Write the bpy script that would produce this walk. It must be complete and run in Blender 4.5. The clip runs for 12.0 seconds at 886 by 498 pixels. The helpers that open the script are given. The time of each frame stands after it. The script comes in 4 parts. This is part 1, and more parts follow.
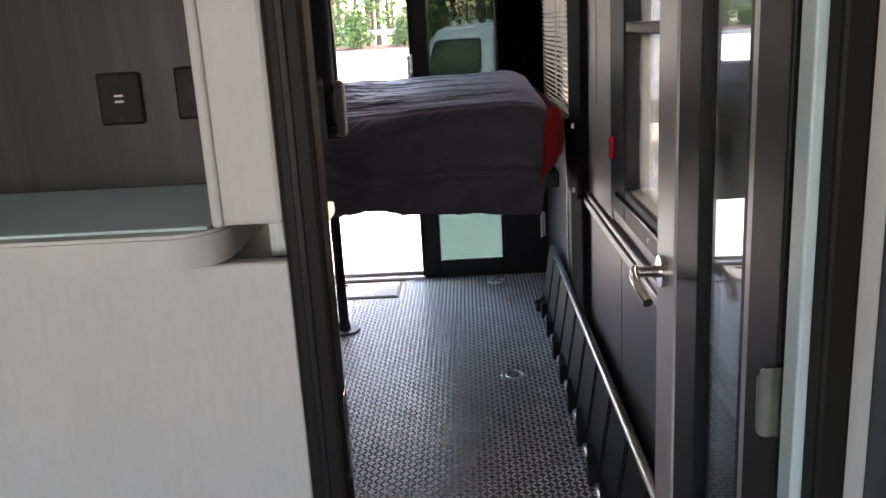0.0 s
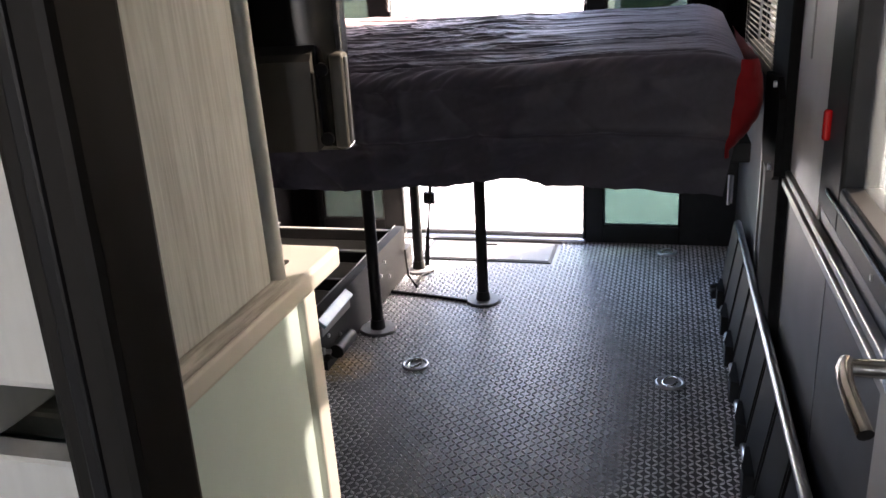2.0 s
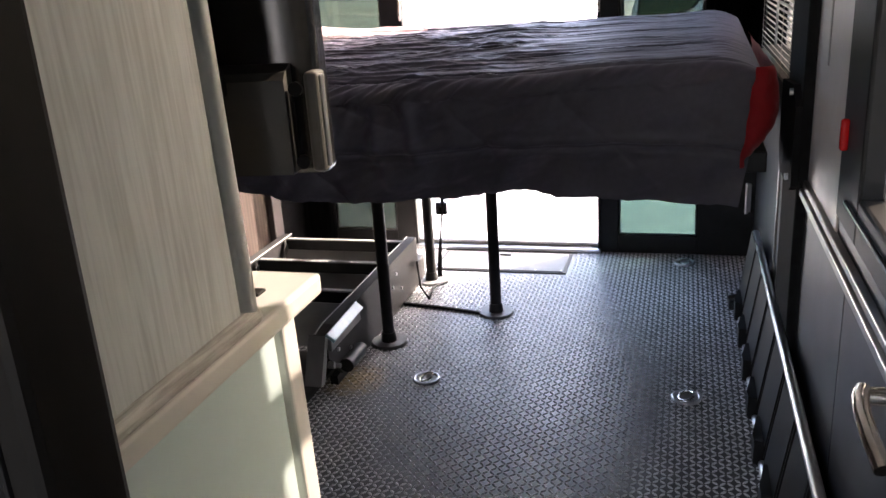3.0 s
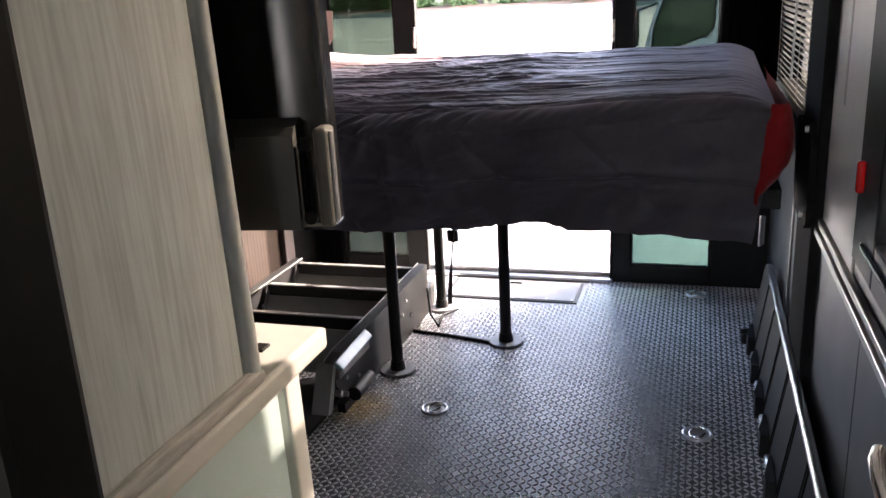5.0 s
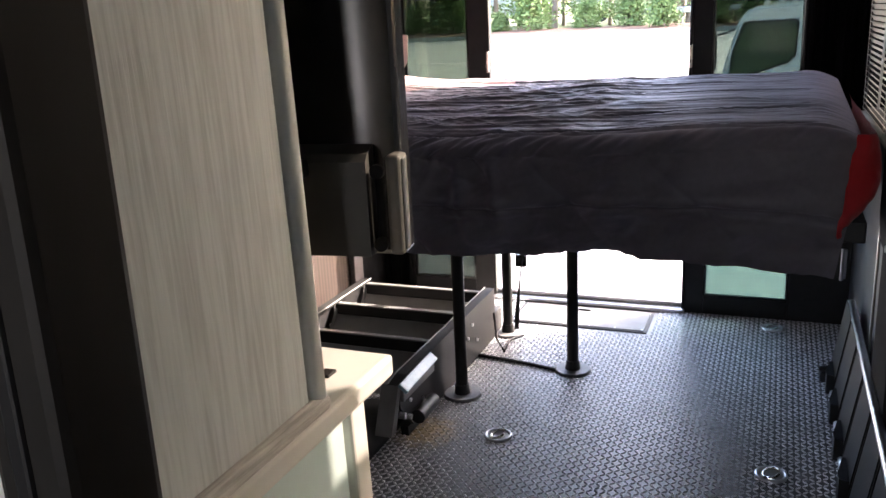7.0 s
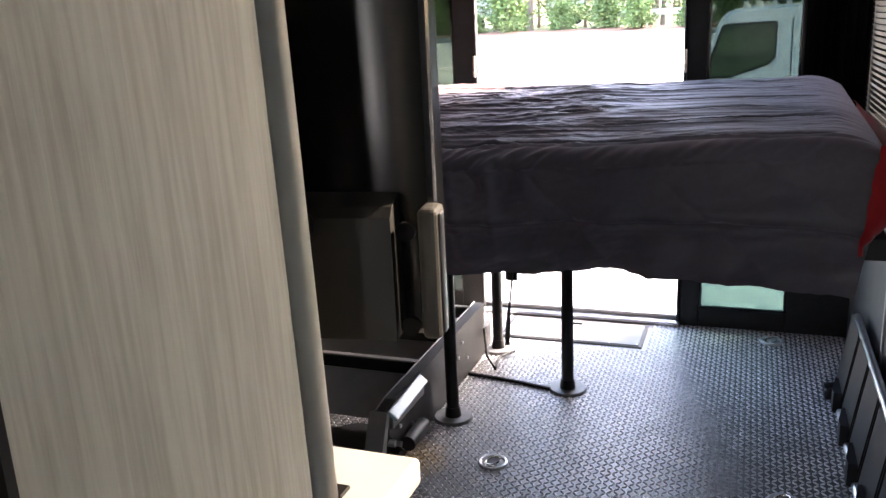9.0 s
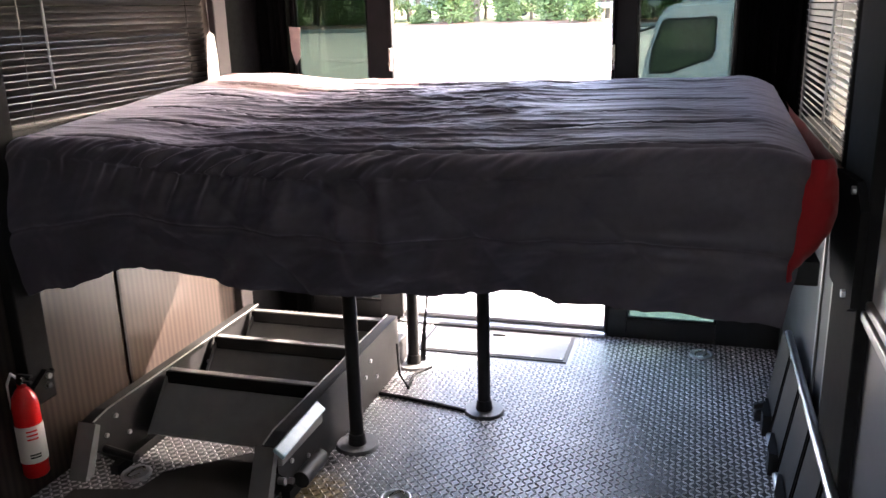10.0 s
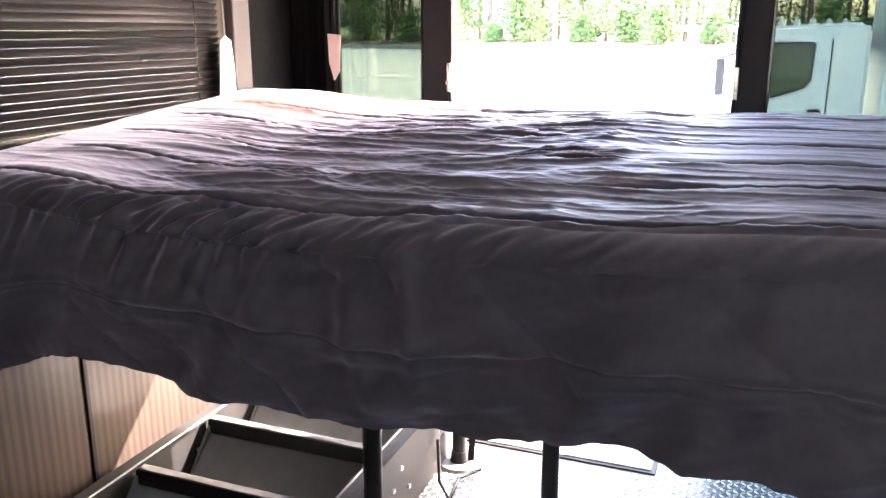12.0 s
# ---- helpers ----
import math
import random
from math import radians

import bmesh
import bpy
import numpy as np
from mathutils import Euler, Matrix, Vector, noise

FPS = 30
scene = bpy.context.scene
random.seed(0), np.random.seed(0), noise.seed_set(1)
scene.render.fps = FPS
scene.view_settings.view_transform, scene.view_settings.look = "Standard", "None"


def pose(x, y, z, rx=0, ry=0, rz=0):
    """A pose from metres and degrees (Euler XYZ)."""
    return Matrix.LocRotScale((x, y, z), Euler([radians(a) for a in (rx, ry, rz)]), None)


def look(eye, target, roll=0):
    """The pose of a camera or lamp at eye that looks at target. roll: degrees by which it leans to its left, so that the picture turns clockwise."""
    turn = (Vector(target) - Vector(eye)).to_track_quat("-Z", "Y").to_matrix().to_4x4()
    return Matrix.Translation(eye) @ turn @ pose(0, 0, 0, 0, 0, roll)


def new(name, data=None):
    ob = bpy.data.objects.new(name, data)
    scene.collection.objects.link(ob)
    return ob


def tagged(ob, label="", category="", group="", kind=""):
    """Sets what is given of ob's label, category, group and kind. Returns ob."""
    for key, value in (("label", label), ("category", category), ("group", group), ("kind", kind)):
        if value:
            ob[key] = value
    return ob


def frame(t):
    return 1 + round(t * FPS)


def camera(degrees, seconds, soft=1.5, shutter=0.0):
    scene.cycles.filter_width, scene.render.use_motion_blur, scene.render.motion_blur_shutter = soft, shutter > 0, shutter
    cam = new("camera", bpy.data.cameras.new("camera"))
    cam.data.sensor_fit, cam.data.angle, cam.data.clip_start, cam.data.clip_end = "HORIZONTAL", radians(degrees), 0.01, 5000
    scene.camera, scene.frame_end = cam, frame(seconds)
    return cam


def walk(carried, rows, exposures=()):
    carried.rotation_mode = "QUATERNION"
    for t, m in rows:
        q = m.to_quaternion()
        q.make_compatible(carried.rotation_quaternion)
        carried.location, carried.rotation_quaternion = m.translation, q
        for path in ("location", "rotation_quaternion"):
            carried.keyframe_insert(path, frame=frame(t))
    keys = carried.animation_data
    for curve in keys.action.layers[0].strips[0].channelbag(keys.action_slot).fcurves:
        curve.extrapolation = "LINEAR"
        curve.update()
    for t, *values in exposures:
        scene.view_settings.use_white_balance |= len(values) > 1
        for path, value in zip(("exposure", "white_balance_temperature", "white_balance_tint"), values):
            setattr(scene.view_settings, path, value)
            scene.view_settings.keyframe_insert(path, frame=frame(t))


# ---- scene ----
cam = camera(56.1, 12.0)
PATH = [
    (0, (-0.012, -0.125, 1.422), (-0.082, 1.808, 0.913), -3.3),
    (0.5, (0.0, 0.121, 1.425), (-0.081, 2.052, 0.912), -3.7),
    (1, (0.06, 0.322, 1.427), (-0.203, 2.217, 0.846), -3.2),
    (1.5, (0.084, 0.413, 1.421), (-0.348, 2.252, 0.765), -3.5),
    (2, (0.078, 0.445, 1.429), (-0.424, 2.267, 0.775), -3.1),
    (2.5, (0.088, 0.485, 1.427), (-0.434, 2.303, 0.778), -3.5),
    (3, (0.096, 0.498, 1.43), (-0.451, 2.314, 0.795), -3.8),
    (5, (0.094, 0.52, 1.457), (-0.481, 2.344, 0.87), -3.0),
    (5.5, (0.088, 0.521, 1.463), (-0.532, 2.333, 0.888), -2.9),
    (6, (0.094, 0.531, 1.452), (-0.562, 2.333, 0.885), -3.2),
    (6.5, (0.09, 0.532, 1.46), (-0.605, 2.327, 0.918), -2.9),
    (7, (0.088, 0.531, 1.46), (-0.643, 2.317, 0.932), -2.7),
    (9, (-0.019, 0.679, 1.466), (-0.698, 2.486, 0.94), -2.7),
    (9.5, (-0.031, 0.818, 1.451), (-0.623, 2.65, 0.906), -2.2),
    (10, (0.031, 0.998, 1.459), (-0.528, 2.837, 0.907), -1.6),
    (10.5, (0.054, 1.194, 1.454), (-0.515, 3.031, 0.904), -0.1),
    (11, (0.009, 1.483, 1.43), (-0.575, 3.333, 0.945), 0.6),
    (11.5, (-0.104, 1.638, 1.397), (-0.726, 3.476, 0.912), 0.1),
    (12, (-0.189, 1.725, 1.419), (-0.891, 3.527, 0.909), 0.0),
]
walk(cam, [(t, look(eye, target, roll)) for t, eye, target, roll in PATH], exposures=[(0.0, 4.15, 6700, 18), (3.0, 4.25, 6450, 17), (7.0, 4.25, 6450, 17), (9.0, 4.5, 6450, 17), (10.5, 4.66, 6450, 17), (11.0, 4.95, 6450, 17), (11.5, 5.2, 6450, 17), (12.0, 5.6, 6450, 17)])

# ---- world, sun, exposure ----
world = bpy.data.worlds.new("world")
scene.world = world
world.use_nodes = True
wn = world.node_tree.nodes
sky = wn.new("ShaderNodeTexSky")
sky.sky_type = "NISHITA"
sky.sun_disc = False
sky.sun_elevation = radians(33)
sky.sun_rotation = radians(49)
sky.dust_density = 4.0
sky.ozone_density = 0.5
wn["Background"].inputs["Strength"].default_value = 0.15
world.node_tree.links.new(sky.outputs[0], wn["Background"].inputs["Color"])
sun = new("sun", bpy.data.lights.new("sun", "SUN"))
sun.data.energy = 2.3
sun.data.angle = radians(0.6)
sun.data.color = (1.0, 0.88, 0.74)
sun.matrix_world = look((23, 20, 20), (0, 0, 0))


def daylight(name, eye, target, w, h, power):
    """A fill lamp added in an opening in place of sky light."""
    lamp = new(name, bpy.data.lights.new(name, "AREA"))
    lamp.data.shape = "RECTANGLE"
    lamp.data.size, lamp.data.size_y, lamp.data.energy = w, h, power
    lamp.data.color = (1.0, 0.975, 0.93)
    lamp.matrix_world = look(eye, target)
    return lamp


# ---- materials ----
def mat(name, color, rough=0.5, metal=0.0, color2=None, scale=20.0, stretch=(1, 1, 1), bump=0.0, bump_scale=None,
        detail=6.0, spec=0.5, mix_low=0.35, mix_high=0.65, sheen=0.0, rough2=None, coat=0.0):
    m = bpy.data.materials.new(name)
    m.use_nodes = True
    nt = m.node_tree
    b = nt.nodes["Principled BSDF"]
    b.inputs["Roughness"].default_value = rough
    b.inputs["Metallic"].default_value = metal
    b.inputs["Specular IOR Level"].default_value = spec
    b.inputs["Base Color"].default_value = (*color, 1)
    b.inputs["Sheen Weight"].default_value = sheen
    b.inputs["Coat Weight"].default_value = coat
    tc = nt.nodes.new("ShaderNodeTexCoord")
    mp = nt.nodes.new("ShaderNodeMapping")
    mp.inputs["Scale"].default_value = stretch
    nt.links.new(tc.outputs["Object"], mp.inputs["Vector"])
    n1 = nt.nodes.new("ShaderNodeTexNoise")
    n1.inputs["Scale"].default_value = scale
    n1.inputs["Detail"].default_value = detail
    nt.links.new(mp.outputs[0], n1.inputs["Vector"])
    if color2:
        ramp = nt.nodes.new("ShaderNodeValToRGB")
        ramp.color_ramp.elements[0].position, ramp.color_ramp.elements[1].position = mix_low, mix_high
        ramp.color_ramp.elements[0].color, ramp.color_ramp.elements[1].color = (*color, 1), (*color2, 1)
        n2 = nt.nodes.new("ShaderNodeTexNoise")
        n2.inputs["Scale"].default_value = scale * 0.13
        nt.links.new(mp.outputs[0], n2.inputs["Vector"])
        add = nt.nodes.new("ShaderNodeMix")
        add.inputs[0].default_value = 0.35
        nt.links.new(n1.outputs["Fac"], add.inputs[2])
        nt.links.new(n2.outputs["Fac"], add.inputs[3])
        nt.links.new(add.outputs[0], ramp.inputs[0])
        nt.links.new(ramp.outputs[0], b.inputs["Base Color"])
    if rough2 is not None:
        rr = nt.nodes.new("ShaderNodeMapRange")
        rr.inputs["To Min"].default_value, rr.inputs["To Max"].default_value = rough, rough2
        n3 = nt.nodes.new("ShaderNodeTexNoise")
        n3.inputs["Scale"].default_value = 7.0
        n3.inputs["Detail"].default_value = 8.0
        nt.links.new(tc.outputs["Object"], n3.inputs["Vector"])
        nt.links.new(n3.outputs["Fac"], rr.inputs["Value"])
        nt.links.new(rr.outputs[0], b.inputs["Roughness"])
    if bump:
        bp = nt.nodes.new("ShaderNodeBump")
        bp.inputs["Strength"].default_value = bump
        bp.inputs["Distance"].default_value = 0.002
        src = n1
        if bump_scale:
            src = nt.nodes.new("ShaderNodeTexNoise")
            src.inputs["Scale"].default_value = bump_scale
            src.inputs["Detail"].default_value = 4
            nt.links.new(mp.outputs[0], src.inputs["Vector"])
        nt.links.new(src.outputs["Fac"], bp.inputs["Height"])
        nt.links.new(bp.outputs[0], b.inputs["Normal"])
    return m


def glass(name, tint, gloss=1.0, rough=0.0, haze=0.0):
    """Thin tinted pane: tinted see-through with a Fresnel reflection."""
    m = bpy.data.materials.new(name)
    m.use_nodes = True
    nt = m.node_tree
    nt.nodes.remove(nt.nodes["Principled BSDF"])
    tr = nt.nodes.new("ShaderNodeBsdfTransparent")
    tr.inputs[0].default_value = (*[c ** 0.5 for c in tint], 1)
    gl = nt.nodes.new("ShaderNodeBsdfGlossy")
    gl.inputs["Roughness"].default_value = rough
    gl.inputs["Color"].default_value = (gloss, gloss, gloss, 1)
    lw = nt.nodes.new("ShaderNodeLayerWeight")
    lw.inputs["Blend"].default_value = 0.5
    pw = nt.nodes.new("ShaderNodeMath")
    pw.operation = "POWER"
    pw.inputs[1].default_value = 4.5
    fr = nt.nodes.new("ShaderNodeMapRange")
    fr.inputs["To Min"].default_value, fr.inputs["To Max"].default_value = 0.035, 0.9
    nt.links.new(lw.outputs["Facing"], pw.inputs[0])
    nt.links.new(pw.outputs[0], fr.inputs["Value"])
    mx = nt.nodes.new("ShaderNodeMixShader")
    nt.links.new(fr.outputs[0], mx.inputs[0])
    nt.links.new(tr.outputs[0], mx.inputs[1])
    nt.links.new(gl.outputs[0], mx.inputs[2])
    out = mx
    if haze:
        # translucent share of the pane, varied a little by noise
        tl = nt.nodes.new("ShaderNodeBsdfTranslucent")
        tl.inputs[0].default_value = (0.46, 0.5, 0.5, 1)
        haze_noise = nt.nodes.new("ShaderNodeTexNoise")
        haze_noise.inputs["Scale"].default_value = 5.0
        haze_noise.inputs["Detail"].default_value = 5.0
        tc = nt.nodes.new("ShaderNodeTexCoord")
        nt.links.new(tc.outputs["Object"], haze_noise.inputs["Vector"])
        amount = nt.nodes.new("ShaderNodeMapRange")
        amount.inputs["To Min"].default_value, amount.inputs["To Max"].default_value = haze * 0.8, haze * 1.2
        nt.links.new(haze_noise.outputs["Fac"], amount.inputs["Value"])
        out = nt.nodes.new("ShaderNodeMixShader")
        nt.links.new(amount.outputs[0], out.inputs[0])
        nt.links.new(mx.outputs[0], out.inputs[1])
        nt.links.new(tl.outputs[0], out.inputs[2])
    nt.links.new(out.outputs[0], nt.nodes["Material Output"].inputs[0])
    return m


def striped(name, dark, light, period, rough=0.4, ribs=0.0):
    """Vertical-striped laminate board: soft streaks that run up the wall."""
    m = mat(name, dark, rough, bump=0.06, scale=60, stretch=(1, 1, 0.05), spec=0.3)
    nt = m.node_tree
    b = nt.nodes["Principled BSDF"]
    tc = nt.nodes.new("ShaderNodeTexCoord")
    mp = nt.nodes.new("ShaderNodeMapping")
    mp.inputs["Scale"].default_value = (1, 1, 0.02)
    nt.links.new(tc.outputs["Object"], mp.inputs["Vector"])
    n = nt.nodes.new("ShaderNodeTexNoise")
    n.inputs["Scale"].default_value = 1.0 / period
    n.inputs["Detail"].default_value = 3.0
    n.inputs["Roughness"].default_value = 0.6
    nt.links.new(mp.outputs[0], n.inputs["Vector"])
    g = nt.nodes.new("ShaderNodeTexNoise")
    g.inputs["Scale"].default_value = 5.0 / period
    g.inputs["Detail"].default_value = 4.0
    nt.links.new(mp.outputs[0], g.inputs["Vector"])
    mx = nt.nodes.new("ShaderNodeMix")
    mx.inputs[0].default_value = 0.3
    nt.links.new(n.outputs["Fac"], mx.inputs[2])
    nt.links.new(g.outputs["Fac"], mx.inputs[3])
    ramp = nt.nodes.new("ShaderNodeValToRGB")
    ramp.color_ramp.elements[0].position, ramp.color_ramp.elements[1].position = 0.34, 0.66
    ramp.color_ramp.elements[0].color, ramp.color_ramp.elements[1].color = (*dark, 1), (*light, 1)
    if ribs:
        wv = nt.nodes.new("ShaderNodeTexWave")
        wv.bands_direction = "Y"
        wv.inputs["Scale"].default_value = 0.314 / ribs
        wv.inputs["Distortion"].default_value = 0.6
        wv.inputs["Detail Scale"].default_value = 2.0
        nt.links.new(mp.outputs[0], wv.inputs["Vector"])
        m2 = nt.nodes.new("ShaderNodeMix")
        m2.inputs[0].default_value = 0.3
        nt.links.new(mx.outputs[0], m2.inputs[2])
        nt.links.new(wv.outputs["Fac"], m2.inputs[3])
        mx = m2
    nt.links.new(mx.outputs[0], ramp.inputs[0])
    nt.links.new(ramp.outputs[0], b.inputs["Base Color"])
    return m


M_black = mat("black_powder_coat", (0.009, 0.0085, 0.009), 0.5, color2=(0.013, 0.0125, 0.013), scale=30, spec=0.22, bump=0.05, bump_scale=400)
M_matt = mat("matt_black_steel", (0.009, 0.0085, 0.009), 0.85, color2=(0.013, 0.0125, 0.013), scale=30, spec=0.1, bump=0.05, bump_scale=400)
M_gloss_black = mat("gloss_black_plastic", (0.008, 0.008, 0.009), 0.18, color2=(0.014, 0.014, 0.015), scale=12)
M_bronze = mat("dark_bronze_frame", (0.010, 0.009, 0.008), 0.55, spec=0.15, color2=(0.016, 0.014, 0.0125), scale=6, stretch=(4, 4, 0.6), bump=0.05)
M_wall_low = mat("dark_slate_wall_panel", (0.04, 0.042, 0.051), 0.36, color2=(0.05, 0.052, 0.062), scale=9, bump=0.03, bump_scale=200, rough2=0.45)
M_wall_up = mat("pewter_wall_panel", (0.36, 0.348, 0.35), 0.32, color2=(0.41, 0.396, 0.398), scale=9, bump=0.03, bump_scale=200, rough2=0.42)
M_wall_top = mat("pale_pewter_wall_panel", (0.58, 0.56, 0.56), 0.3, color2=(0.64, 0.62, 0.62), scale=9, bump=0.03, bump_scale=200, rough2=0.4)
M_stripe = striped("weathered_stripe_board", (0.019, 0.014, 0.0122), (0.043, 0.032, 0.0272), 0.035, 0.34, 0.028)
M_niche = striped("dark_stripe_board", (0.013, 0.0118, 0.0113), (0.038, 0.0345, 0.033), 0.06, 0.45)
M_trim = mat("satin_aluminium_trim", (0.32, 0.31, 0.3), 0.32, 0.6, color2=(0.38, 0.37, 0.36), scale=20)
M_alu = mat("bare_aluminium", (0.62, 0.62, 0.63), 0.3, 1.0, color2=(0.5, 0.5, 0.52), scale=30, bump=0.03)
M_chrome = mat("brushed_nickel", (0.72, 0.68, 0.62), 0.2, 1.0, color2=(0.6, 0.56, 0.5), scale=40)
M_white = mat("white_painted_wood", (0.49, 0.475, 0.445), 0.5, color2=(0.535, 0.52, 0.488), scale=25, stretch=(5, 5, 1.2), bump=0.15, rough2=0.6)
M_grain = mat("whitewashed_oak_laminate", (0.48, 0.505, 0.485), 0.55, color2=(0.62, 0.65, 0.63), scale=30, stretch=(8, 8, 0.45), bump=0.3,
              mix_low=0.36, mix_high=0.56)
M_plain = mat("pale_green_grey_laminate", (0.47, 0.58, 0.57), 0.45, color2=(0.51, 0.62, 0.61), scale=12, bump=0.03)
M_top = mat("cream_worktop", (0.58, 0.57, 0.53), 0.4, color2=(0.63, 0.62, 0.58), scale=18, bump=0.04)
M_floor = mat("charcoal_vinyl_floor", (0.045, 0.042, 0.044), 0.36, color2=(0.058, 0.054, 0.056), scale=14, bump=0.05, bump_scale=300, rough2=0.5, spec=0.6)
M_floor_front = mat("grey_vinyl_plank", (0.16, 0.15, 0.14), 0.45, color2=(0.24, 0.23, 0.21), scale=20, stretch=(6, 0.6, 1))
M_plate = mat("scuffed_dark_plate", (0.08, 0.08, 0.083), 0.5, color2=(0.12, 0.12, 0.124), scale=20, rough2=0.65, spec=0.3)
M_hatch = mat("worn_grey_plate", (0.3, 0.3, 0.305), 0.4, color2=(0.37, 0.37, 0.375), scale=20, rough2=0.55)
M_cloth = mat("charcoal_cotton", (0.042, 0.037, 0.048), 0.58, color2=(0.053, 0.047, 0.06), scale=60, bump=0.15, bump_scale=900, sheen=0.5, spec=0.34)
M_cloth.node_tree.nodes["Principled BSDF"].inputs["Sheen Tint"].default_value = (0.8, 0.75, 0.95, 1)
M_red = mat("red_cotton_lining", (0.4, 0.009, 0.014), 0.85, color2=(0.34, 0.008, 0.011), scale=40, bump=0.2, bump_scale=700, sheen=0.3)
M_curtain = mat("black_curtain_cloth", (0.006, 0.0057, 0.006), 0.95, color2=(0.009, 0.0085, 0.009), scale=60, spec=0.05, bump=0.2, bump_scale=500)
M_slat_w = mat("white_blind_slat", (0.46, 0.44, 0.4), 0.45, color2=(0.55, 0.53, 0.49), scale=8)
M_slat_d = mat("dark_blind_slat", (0.013, 0.011, 0.011), 0.3, color2=(0.018, 0.0155, 0.015), scale=8)
M_step = mat("grey_step_plate", (0.26, 0.265, 0.26), 0.35, 0.1, color2=(0.32, 0.32, 0.315), scale=15, bump=0.04)
M_step_dark = mat("dark_grey_steel", (0.13, 0.13, 0.13), 0.35, 0.2, color2=(0.17, 0.17, 0.168), scale=15, bump=0.04)
M_redpaint = mat("red_enamel", (0.6, 0.012, 0.012), 0.25, color2=(0.52, 0.01, 0.01), scale=12, coat=0.3)
M_label = mat("white_paper_label", (0.62, 0.6, 0.57), 0.6, color2=(0.68, 0.66, 0.62), scale=30)
M_blue = mat("blue_grey_handle", (0.17, 0.3, 0.36), 0.35, color2=(0.23, 0.37, 0.43), scale=30)
M_bluetag = mat("blue_sticker", (0.03, 0.12, 0.5), 0.4)
M_ceiling = mat("ceiling_panel", (0.72, 0.71, 0.69), 0.6, color2=(0.77, 0.76, 0.74), scale=8)
M_pink_sunlit = mat("sunlit_pink_cloth", (0.34, 0.24, 0.25), 0.8, color2=(0.4, 0.3, 0.31), scale=14, bump=0.2, bump_scale=600)
M_sun_patch = mat("pale_pink_sun_patch", (0.6, 0.42, 0.38), 0.8, color2=(0.66, 0.48, 0.43), scale=30, bump=0.2, bump_scale=500)
M_edge = mat("raw_brown_board_edge", (0.16, 0.1, 0.055), 0.8, color2=(0.22, 0.14, 0.08), scale=40)
M_post = mat("taupe_post_trim", (0.07, 0.062, 0.063), 0.65, color2=(0.085, 0.075, 0.076), scale=9, spec=0.2)
M_mould = mat("streaked_oak_moulding", (0.28, 0.27, 0.24), 0.5, color2=(0.54, 0.525, 0.48), scale=60, stretch=(5, 0.3, 5), bump=0.4, mix_low=0.38, mix_high=0.6)
M_round = mat("pale_oak_moulding", (0.58, 0.59, 0.56), 0.5, color2=(0.68, 0.69, 0.66), scale=30, stretch=(4, 4, 0.4), bump=0.2)
M_strip = mat("grey_brown_plastic", (0.09, 0.083, 0.072), 0.45, color2=(0.115, 0.106, 0.093), scale=20)
M_clear = mat("clear_frosted_plastic", (0.5, 0.52, 0.52), 0.25, color2=(0.62, 0.63, 0.63), scale=60)
M_tv_back = mat("black_television_back", (0.045, 0.041, 0.035), 0.5, color2=(0.056, 0.051, 0.044), scale=30, bump=0.08, bump_scale=500)
G_green = glass("green_tinted_pane", (0.046, 0.06, 0.05), 0.03)
G_low = glass("shaded_tinted_pane", (0.010, 0.013, 0.011), 0.3)
G_teal = glass("teal_tinted_pane", (0.03, 0.055, 0.049), 0.3)
G_grey = glass("grey_tinted_pane", (0.21, 0.205, 0.19), haze=0.032)
G_green_deep = glass("deep_green_tinted_pane", (0.032, 0.042, 0.032), 0.5)
G_upper = glass("light_green_pane", (0.24, 0.235, 0.22), haze=0.02)
G_clear = glass("clear_pane", (0.86, 0.89, 0.87))
G_side = glass("side_tinted_pane", (0.10, 0.10, 0.095))
G_dark = glass("dark_tinted_pane", (0.06, 0.057, 0.057))


def stain(m, centre, radius, color):
    """A blotch of dried dirt with a ragged edge, laid over the material's own colour."""
    nt = m.node_tree
    b = nt.nodes["Principled BSDF"]
    tc = nt.nodes.new("ShaderNodeTexCoord")
    dist = nt.nodes.new("ShaderNodeVectorMath")
    dist.operation = "DISTANCE"
    dist.inputs[1].default_value = centre
    nt.links.new(tc.outputs["Object"], dist.inputs[0])
    n = nt.nodes.new("ShaderNodeTexNoise")
    n.inputs["Scale"].default_value = 38.0
    n.inputs["Detail"].default_value = 8.0
    nt.links.new(tc.outputs["Object"], n.inputs["Vector"])
    fade = nt.nodes.new("ShaderNodeMapRange")
    fade.inputs["From Min"].default_value, fade.inputs["From Max"].default_value = radius, 0.0
    nt.links.new(dist.outputs["Value"], fade.inputs["Value"])
    mul = nt.nodes.new("ShaderNodeMath")
    mul.operation = "MULTIPLY"
    nt.links.new(n.outputs["Fac"], mul.inputs[0])
    nt.links.new(fade.outputs[0], mul.inputs[1])
    cut = nt.nodes.new("ShaderNodeMapRange")
    cut.inputs["From Min"].default_value, cut.inputs["From Max"].default_value = 0.12, 0.4
    nt.links.new(mul.outputs[0], cut.inputs["Value"])
    mx = nt.nodes.new("ShaderNodeMix")
    mx.data_type = "RGBA"
    nt.links.new(cut.outputs[0], mx.inputs[0])
    nt.links.new(b.inputs["Base Color"].links[0].from_socket, mx.inputs[6])
    mx.inputs[7].default_value = (*color, 1)
    nt.links.new(mx.outputs[2], b.inputs["Base Color"])


stain(M_floor, (-1.06, 3.08, 0), 0.2, (0.22, 0.15, 0.06))


